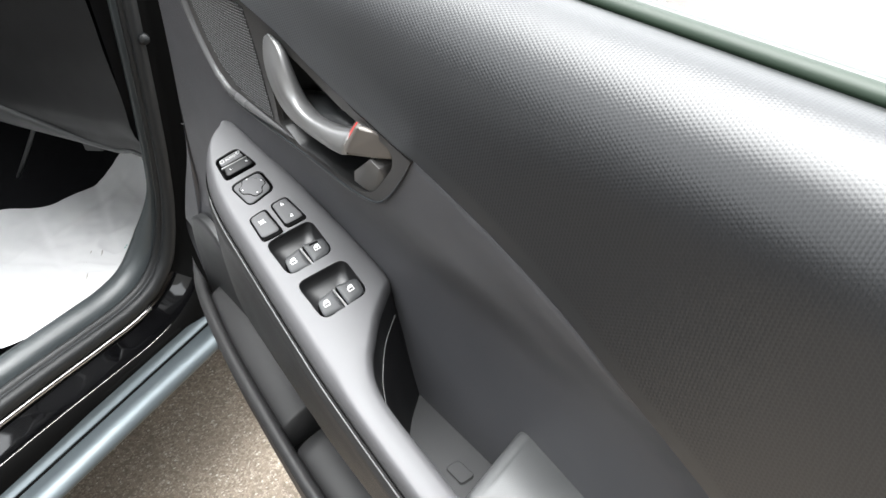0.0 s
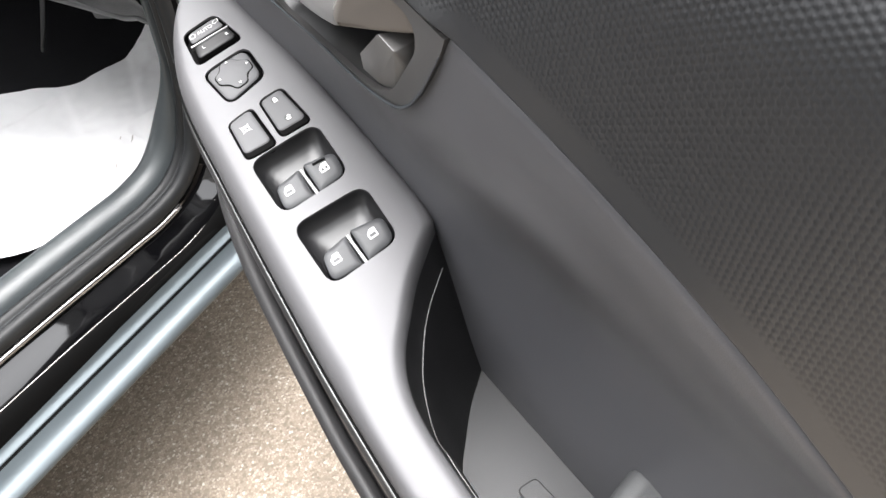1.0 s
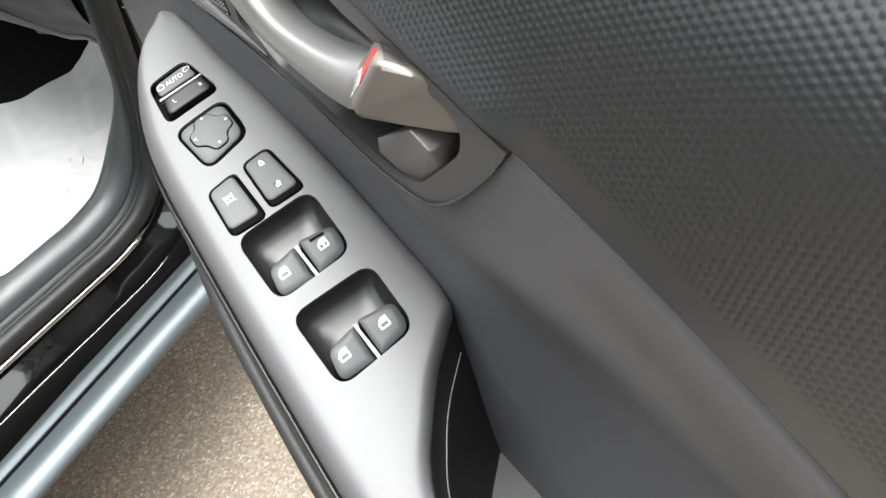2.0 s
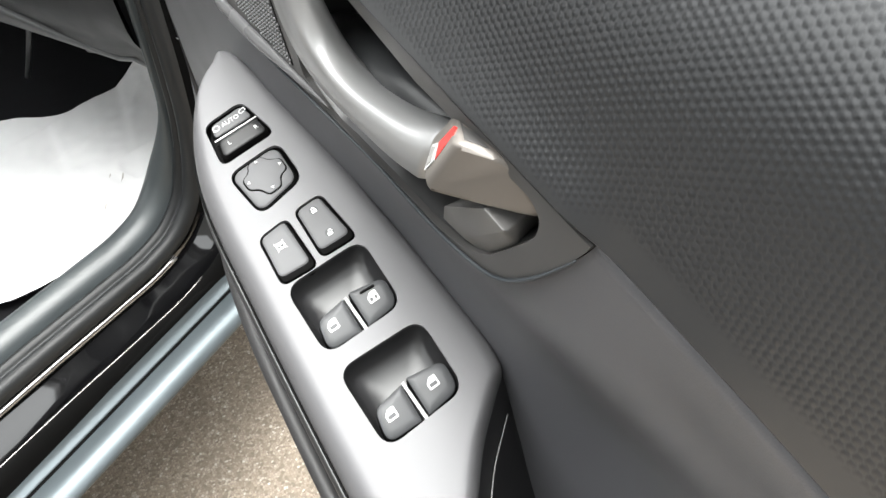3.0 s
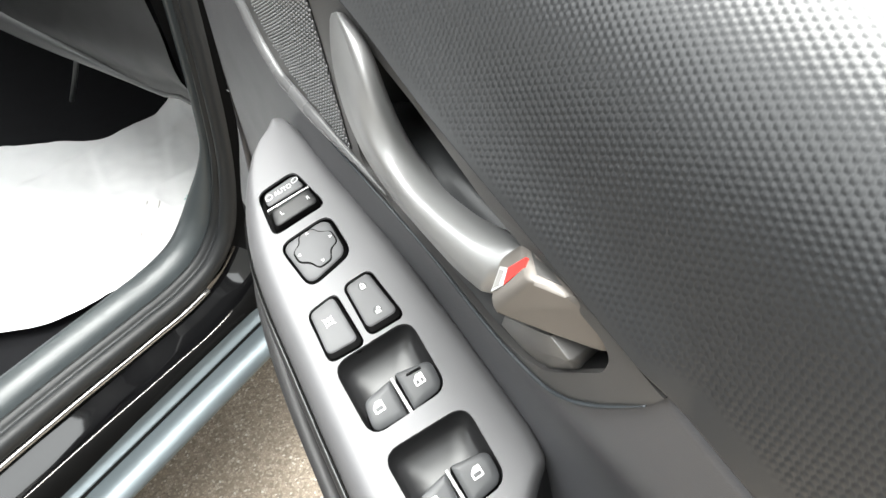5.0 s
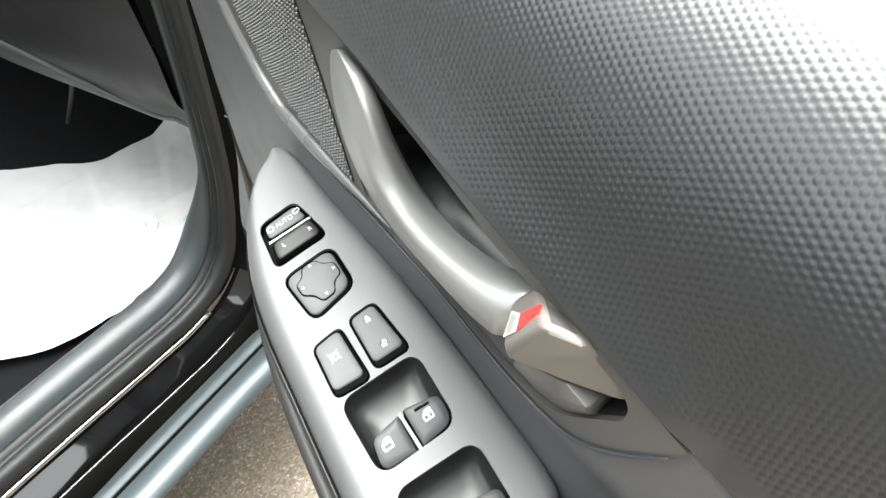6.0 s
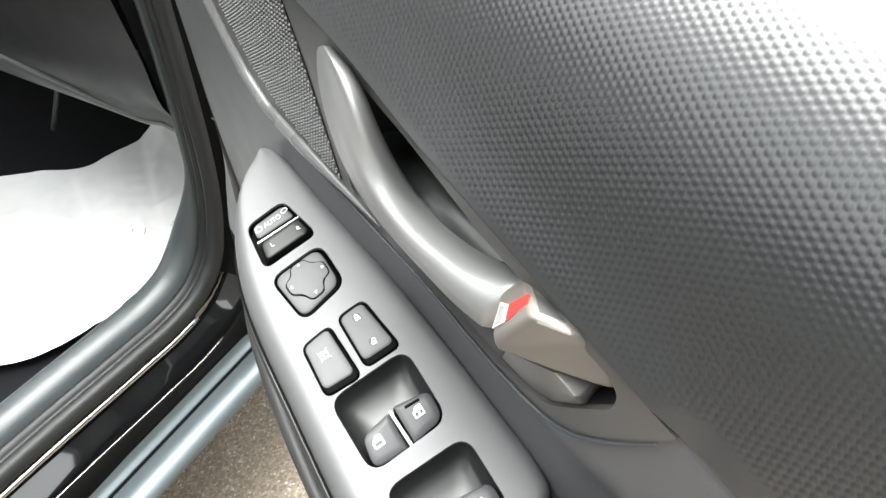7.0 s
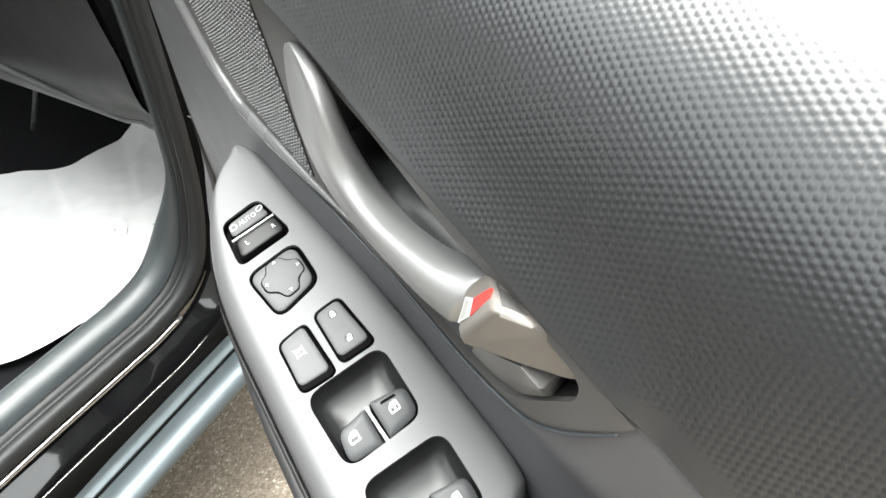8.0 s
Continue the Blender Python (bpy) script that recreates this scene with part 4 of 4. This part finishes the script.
part("lever_tail", hull("lever_tail", [(0.2310, 0.4065, 0.8934), (0.2312, 0.3943, 0.8928), (0.2322, 0.3870, 0.8932), (0.2322, 0.3805, 0.8958), (0.2320, 0.3680, 0.9110), (0.2250, 0.3732, 0.9305), (0.2264, 0.3648, 0.9258), (0.2318, 0.3650, 0.9215), (0.2290, 0.4020, 0.9050), (0.2352, 0.402, 0.8935), (0.2352, 0.381, 0.8918), (0.2352, 0.366, 0.9100), (0.2352, 0.3660, 0.919), (0.250, 0.405, 0.898), (0.250, 0.380, 0.900), (0.250, 0.368, 0.925)], 0.0005, 2), tail_metal, bezel, "satin grey tail below the lever")

# tweeter grille: a plate with rows of tiny pips
GRILLE = [(0.680, 0.988), (0.664, 0.958), (0.646, 0.932), (0.624, 0.911), (0.597, 0.8985), (0.560, 0.8925), (0.5335, 0.8915), (0.5385, 0.915), (0.5440, 0.945), (0.5480, 0.960), (0.5555, 0.9825)]
grille = part("speaker_grille", stack("speaker_grille", [(GRILLE, -0.001), (GRILLE, 0.0006)], face(0.2345)), black_plastic, door, "black perforated speaker grille")


def inside(poly, x, y):
    c = False
    for i in range(len(poly)):
        (x1, y1), (x2, y2) = poly[i - 1], poly[i]
        if (y1 > y) != (y2 > y) and x < (x2 - x1) * (y - y1) / (y2 - y1) + x1:
            c = not c
    return c


verts, faces = [], []
near = inset(GRILLE, 0.0001)
for i in range(-40, 40):
    for j in range(-40, 40):
        y, z = 0.610 + 0.0029 * (i + 0.5 * (j % 2)), 0.940 + 0.0025 * j
        y, z = y + 0.12 * (z - 0.94), z + 0.9 * (y - 0.61) ** 2
        if inside(near, y, z):
            b = len(verts)
            verts += [(0.2340, y + 0.0007 * math.cos(a), z + 0.0007 * math.sin(a)) for a in (0.3, 1.35, 2.4, 3.45, 4.5, 5.54)]
            verts += [(0.2331, y + 0.0004 * math.cos(a), z + 0.0004 * math.sin(a)) for a in (0.3, 1.35, 2.4, 3.45, 4.5, 5.54)]
            faces += [(b + i_, b + (i_ + 1) % 6, b + 6 + (i_ + 1) % 6, b + 6 + i_) for i_ in range(6)] + [tuple(b + 6 + i_ for i_ in range(6))]
pips = part("pip_field", raw_mesh("pip_field", verts, faces, True), material("grey_pip_plastic", (0.160, 0.163, 0.166), 0.35, spread=0.1), grille)
tagged(pips, kind="stuff")
line = np.concatenate([np.linspace(0.697, 0.60, 44), np.linspace(0.596, 0.50, 26)])
strip = [(0.2340, y + 0.0075 * float(step((y - 0.60) / 0.04)) * -1, float(under_bezel(y)) + 0.0035 + 0.0055 * (1 - float(step((y - 0.60) / 0.06)))) for y in line]
part("bezel_bead", tube("bezel_bead", strip, np.concatenate([np.full(50, 0.0042), np.linspace(0.0042, 0.0004, len(strip) - 50)]), 14), bead_grey, bezel)
line = np.concatenate([np.linspace(0.697, 0.60, 40), np.linspace(0.595, 0.38, 40), np.linspace(0.376, 0.3375, 30)])
strip = [(float(bezel_x(y)) + 0.0005, y, float(under_bezel(y)) - 0.0004) for y in line[:86]]
part("bezel_edge", tube("bezel_edge", strip, np.concatenate([np.full(70, 0.0013), np.linspace(0.0013, 0.0003, 16)]), 6), edge_grey, bezel)
# shadow line under the surround's edge, laid on as a thin dark bar
strip = [(float(bezel_x(y)) - 0.0007, y, float(under_bezel(y)) + 0.0017 * float(step((y - 0.37) / 0.02))) for y in line]
part("bezel_shadow", tube("bezel_shadow", strip, np.concatenate([np.full(95, 0.0008), np.linspace(0.0008, 0.0003, 15)]), 6), shadow_line_grey, bezel)

# ---- the car's body beside the door ----
car = thing("car", car_place(0.3, 1.2, 0.0), "black car with a silver-grey sill, seen at its open driver's doorway", "car")


def run(name, profile, a0, a1, n=2):
    """A profile of (inward, up) drawn out along the car."""
    return grid_mesh(name, np.array([[car_place(a, w, z) for w, z in profile] for a in np.linspace(a0, a1, n)]), flip=True)


sill = part("sill", run("sill", [(0.95, 0.29), (0.80, 0.305), (0.736, 0.321), (0.7325, 0.327), (0.735, 0.3315), (0.7655, 0.3488), (0.7664, 0.3440), (0.7682, 0.3445), (0.7692, 0.3508), (0.7705, 0.3518), (0.7750, 0.3545), (0.7785, 0.3580), (0.7812, 0.3635)], -0.9, 0.95, 8), sill_silver, car, "blue-grey painted sill with a groove")
# near-black strip over the groove: its shade put into the colour
part("groove", run("groove", [(0.7652, 0.3488), (0.7662, 0.3462), (0.7676, 0.3462), (0.7694, 0.3510)], -0.9, 0.95, 4), deep_black, sill)

# near-black sheet: shade between sill and frame put into the colour
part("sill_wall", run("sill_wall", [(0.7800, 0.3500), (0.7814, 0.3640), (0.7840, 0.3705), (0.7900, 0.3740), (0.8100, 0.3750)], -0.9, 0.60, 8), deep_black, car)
OPENING = smooth_path([(-0.90, 0.462), (-0.30, 0.452), (0.10, 0.444), (0.30, 0.437), (0.41, 0.430), (0.47, 0.428), (0.515, 0.437), (0.549, 0.462), (0.571, 0.505), (0.586, 0.555), (0.598, 0.62), (0.608, 0.70), (0.618, 0.80), (0.628, 0.92), (0.630, 1.05)], 150)
tang = np.gradient(OPENING, axis=0)
tang /= np.linalg.norm(tang, axis=1)[:, None]
OUT = np.stack([tang[:, 1], -tang[:, 0]], 1)


def sweep(name, profile, narrow=1.0, first=0, last=150):
    """A profile of (inward, outward from the doorway) drawn round the door opening, narrower up the pillar."""
    rows = []
    for p, o in zip(OPENING[first:last], OUT[first:last]):
        k = 1 + (narrow - 1) * float(step((p[1] - 0.45) / 0.14))
        w0 = profile[0][0]
        rows.append([car_place(p[0] + o[0] * d * (k if d < 0 else 1), w0 + (w - w0) * k, p[1] + o[1] * d * (k if d < 0 else 1)) for w, d in profile])
    return grid_mesh(name, np.array(rows))


# frame wall near black: shade of the gap put into the colour
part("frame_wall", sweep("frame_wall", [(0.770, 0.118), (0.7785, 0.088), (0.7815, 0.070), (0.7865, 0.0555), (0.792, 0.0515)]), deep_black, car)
BEND = int(np.argmax((OPENING[:, 1] > 0.452) & (OPENING[:, 0] > 0.47)))
FRAME = [(0.792, 0.0515), (0.7935, 0.0490), (0.8005, 0.0430), (0.8090, 0.0360), (0.8175, 0.0290), (0.8205, 0.0262), (0.8215, 0.0220), (0.8218, 0.0150), (0.8235, 0.0115), (0.835, 0.012)]
part("door_frame", sweep("door_frame", FRAME, last=BEND + 1), black_paint, car, "gloss black painted door frame")
# same frame up the pillar, coloured near black for the shade behind the door
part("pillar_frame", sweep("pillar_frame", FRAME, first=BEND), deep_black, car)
# sheet added behind the door, its darkness painted in
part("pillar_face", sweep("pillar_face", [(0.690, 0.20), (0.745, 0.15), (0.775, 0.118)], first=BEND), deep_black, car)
part("frame_line", tube("frame_line", [car_place(p[0] + o[0] * 0.0512, 0.7917, p[1] + o[1] * 0.0512) for p, o in zip(OPENING[:BEND - 3], OUT[:BEND - 3])], 0.0008, 6), highlight_metal, car)
# bright bar in place of the sky's highlight on the black painted flange
part("frame_highlight", tube("frame_highlight", [car_place(p[0] + o[0] * 0.0190, 0.8195, p[1] + o[1] * 0.0190) for p, o in zip(OPENING[:BEND - 3], OUT[:BEND - 3])], 0.0042, 14), highlight_metal, car)
seal = part("door_seal", sweep("door_seal", [(0.819, 0.012), (0.817, 0.004), (0.820, -0.004), (0.827, -0.008), (0.834, -0.005), (0.838, 0.002), (0.841, 0.005), (0.844, 0.001), (0.848, -0.004), (0.853, -0.003), (0.855, 0.004)], 0.7), rubber, car, "black rubber door seal")
part("sill_trim", sweep("sill_trim", [(0.853, 0.004), (0.856, -0.006), (0.862, -0.013), (0.871, -0.018), (0.882, -0.020), (0.892, -0.016), (0.899, -0.006), (0.903, 0.02), (0.906, 0.05), (0.908, 0.09)], 0.15), sill_trim, car, "dark grey plastic sill trim")
part("plug", tube("plug", [car_place(0.632, 0.822, 0.807), car_place(0.6255, 0.8135, 0.8095), car_place(0.6235, 0.811, 0.8103)], [0.0075, 0.0075, 0.0060], 16), rubber, car, "small round black plug")
part("clip", hull("clip", [car_place(a, w, z) for a in (0.535, 0.552) for w in (0.797, 0.812) for z in (0.384, 0.398)], 0.002), highlight_metal, car)

# footwell
inner = part("footwell", grid_mesh("footwell", np.array([[car_place(a, w, z) for a, z in ((-0.9, 0.335), (0.0, 0.338), (0.55, 0.340), (0.80, 0.345), (0.92, 0.42), (1.05, 0.60), (1.10, 0.95))] for w in np.linspace(0.895, 2.46, 8)])), carpet, car, "black carpeted footwell")
part("kick_panel", grid_mesh("kick_panel", np.array([[car_place(a, w, z) for a, w in ((0.61, 0.880), (0.66, 0.890), (0.80, 0.922), (1.10, 0.925))] for z in np.linspace(0.33, 1.0, 6)]), flip=True), black_plastic, car)


def dashboard():
    rows = []
    for w in np.linspace(0.858, 2.40, 50):
        z = 0.604 - 0.02 * float(step((w - 0.9) / 0.4)) + 0.012 * math.exp(-((w - 0.885) / 0.03) ** 2)
        rows.append(smooth_path([(car_place(0.70, w, z + 0.03)), car_place(0.635, w, z + 0.004), car_place(0.622, w, z), car_place(0.612, w, z + 0.004), car_place(0.603, w, z + 0.016), car_place(0.600, w, z + 0.024), car_place(0.607, w, z + 0.029), car_place(0.600, w, z + 0.040), car_place(0.594, w, z + 0.12), car_place(0.590, w, z + 0.22), car_place(0.60, w, z + 0.34), car_place(0.70, w, z + 0.40), car_place(1.05, w, z + 0.42)], 60))
    return grid_mesh("dashboard", np.array(rows))


part("dashboard", dashboard(), material("dash_plastic", (0.0115, 0.0118, 0.0124), 0.50, grain=0.3, grain_scale=1600, spread=0.15, specular=0.3), car, "dark grey lower dashboard")
rows = []
for w in np.linspace(0.866, 2.40, 50):
    z = 0.604 - 0.02 * float(step((w - 0.9) / 0.4)) + 0.012 * math.exp(-((w - 0.885) / 0.03) ** 2)
    k = 0.15 + 0.85 * float(step((w - 0.86) / 0.35))
    g = float(step((w - 0.98) / 0.40))
    rows.append(smooth_path([car_place(0.624, w, z - 0.003), car_place(0.6095, w, z + 0.001), car_place(0.6065 - 0.0095 * k, w, z + 0.003 + 0.014 * k), car_place(0.6065 - 0.0098 * k - 0.004 * g, w, z + 0.004 + 0.020 * k + 0.045 * g), car_place(0.616, w, z + 0.007 + 0.021 * k + 0.045 * g)], 18))
part("dash_lip", grid_mesh("dash_lip", np.array(rows)), material("grey_dash_lip", (0.050, 0.051, 0.052), 0.45, grain=0.2, spread=0.1), car, "lighter grey lower dashboard lip")
pedal_metal = material("pedal_metal", (0.09, 0.09, 0.09), 0.45, 0.5)
part("pedal_arm", tube("pedal_arm", smooth_path([car_place(*q) for q in ((0.662, 1.205, 0.585), (0.668, 1.259, 0.529), (0.676, 1.340, 0.447), (0.682, 1.414, 0.373))], 14), 0.0040, 8), pedal_metal, car)
for w, low in ((1.180, 0.568), (1.052, 0.552)):
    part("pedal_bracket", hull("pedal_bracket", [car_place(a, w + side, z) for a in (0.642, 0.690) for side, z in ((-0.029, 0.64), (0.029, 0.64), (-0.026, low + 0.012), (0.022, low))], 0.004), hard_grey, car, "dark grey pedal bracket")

# roof, far side and rear close the cabin
shell = [(0.97, 1.40), (1.02, 1.47), (1.12, 1.515), (1.35, 1.54), (1.70, 1.53), (2.10, 1.47), (2.27, 1.30), (2.42, 1.0), (2.48, 0.7), (2.46, 0.3)]
part("roof", run("roof", shell[:6], -1.6, 0.72, 10), black_paint, car, "gloss black roof")
part("roof_lining", run("roof_lining", [(w * 0.985 + 0.02, z - 0.03) for w, z in shell[:6]], -1.6, 0.72, 10), material("dark_lining", (0.05, 0.05, 0.05), 0.9, grain=0.3, spread=0.06), car, "dark cloth roof lining")
part("far_side", run("far_side", shell[7:], -1.6, 1.0, 10), black_paint, car)
part("rear_wall", grid_mesh("rear_wall", np.array([[car_place(-1.6, w, z) for w in (0.75, 2.45)] for z in (0.25, 1.5)])), carpet, car)
part("bonnet", run("bonnet", [(0.72, 0.20), (0.71, 0.60), (0.74, 0.85), (0.82, 0.95), (1.20, 1.02), (1.60, 1.04), (2.0, 1.02), (2.38, 0.95), (2.46, 0.85), (2.48, 0.3)], 1.02, 2.2, 8), black_paint, car)
part("windscreen_pillar", tube("windscreen_pillar", [car_place(0.70 + 0.35 * t, 1.02 - 0.16 * t, 1.47 - 0.47 * t) for t in np.linspace(0, 1, 12)], 0.035, 10), black_paint, car)

# ---- paper mat on the footwell floor ----
PAPER = rounded([(0.20, 1.20), (0.30, 1.065), (0.35, 1.012), (0.41, 0.986), (0.48, 0.975), (0.58, 0.962), (0.70, 0.955), (0.86, 0.99), (0.87, 1.20), (0.82, 1.245), (0.65, 1.285), (0.56, 1.40), (0.42, 1.55), (0.24, 1.45)], 0.02, 4)


FOLDS = [(random.Random(70 + k).uniform(0, math.pi), random.Random(90 + k).uniform(-0.28, 0.28), random.Random(50 + k).choice((-1, 1)) * random.Random(30 + k).uniform(0.0030, 0.0075)) for k in range(14)]


def paper_z(a, w):
    """The height of the crumpled sheet: soft waves and straight sharp folds."""
    q = Vector((a * 7, w * 9, 0.3))
    z = 0.361 + 0.006 * noise.noise(q * 0.6) + 0.0022 * noise.noise(q * 2.6) + 0.0010 * noise.noise(q * 6) + 0.0045 * max(0.0, 1 - abs(noise.noise(q * 1.7 + Vector((1, 7, 0)))) * 12) * max(0.0, noise.noise(q * 0.8 + Vector((3, 2, 0))) + 0.2)
    for turn, off, high in FOLDS:
        d = (a - 0.58) * math.cos(turn) + (w - 1.15) * math.sin(turn) - off
        z += high * max(0.0, 1 - abs(d) / (0.010 + 0.030 * (d > 0))) * (0.5 + 0.5 * noise.noise(q * 0.9 + Vector((off * 40, 0, 0))))
    z += 0.10 * float(step((0.985 - w) / 0.06)) * float(step((a - 0.50) / 0.1)) + 0.10 * float(step((a - 0.74) / 0.16))
    return max(z, 0.347)


def paper_mat():
    bm = bmesh.new()
    vs = [bm.verts.new((x, y, 0)) for x, y in PAPER]
    bm.faces.new(vs)
    lo, hi = np.array(PAPER).min(0), np.array(PAPER).max(0)
    for k, (a, b) in enumerate(zip(lo, hi)):
        for c in np.arange(a + 0.005, b, 0.005):
            co, no = [0, 0, 0], [0, 0, 0]
            co[k], no[k] = c, 1
            bmesh.ops.bisect_plane(bm, geom=bm.verts[:] + bm.edges[:] + bm.faces[:], plane_co=co, plane_no=no)
    for v in bm.verts:
        v.co = car_place(v.co.x, v.co.y, paper_z(v.co.x, v.co.y))
    for f in bm.faces:
        f.smooth = True
    return bm


mat_ob = part("paper_mat", paper_mat(), paper_white)
tagged(mat_ob, "white crumpled paper floor mat lying in the footwell", "paper mat")


def on_paper(loops):
    """Small flat shapes printed on the sheet."""
    bm = bmesh.new()
    for loop in loops:
        bm.faces.new([bm.verts.new(car_place(a, w, paper_z(a, w) + 0.0012)) for a, w in loop])
    return bm


dots = [(0.6275, 1.0296), (0.6335, 1.0325), (0.6235, 1.0350), (0.6300, 1.0380), (0.6365, 1.0270)]
part("print", on_paper([[(a - 0.002, w - 0.001), (a + 0.0022, w - 0.0006), (a + 0.0016, w + 0.0014), (a - 0.0018, w + 0.001)] for a, w in dots]), teal_print, mat_ob, "small teal printed mark")
marks = [((0.587, 1.085), (0.580, 1.078)), ((0.598, 1.068), (0.584, 1.056)), ((0.560, 1.060), (0.552, 1.066)), ((0.538, 1.036), (0.526, 1.026)), ((0.652, 1.036), (0.649, 1.034))]
for (a, w), (c, d) in marks:
    part("scuff", on_paper([[(a, w), (a + 0.0012, w - 0.0012), ((a + c) / 2 + 0.0016, (w + d) / 2 - 0.0006), (c, d), ((a + c) / 2, (w + d) / 2 + 0.0008)]]), scuff_grey, mat_ob)
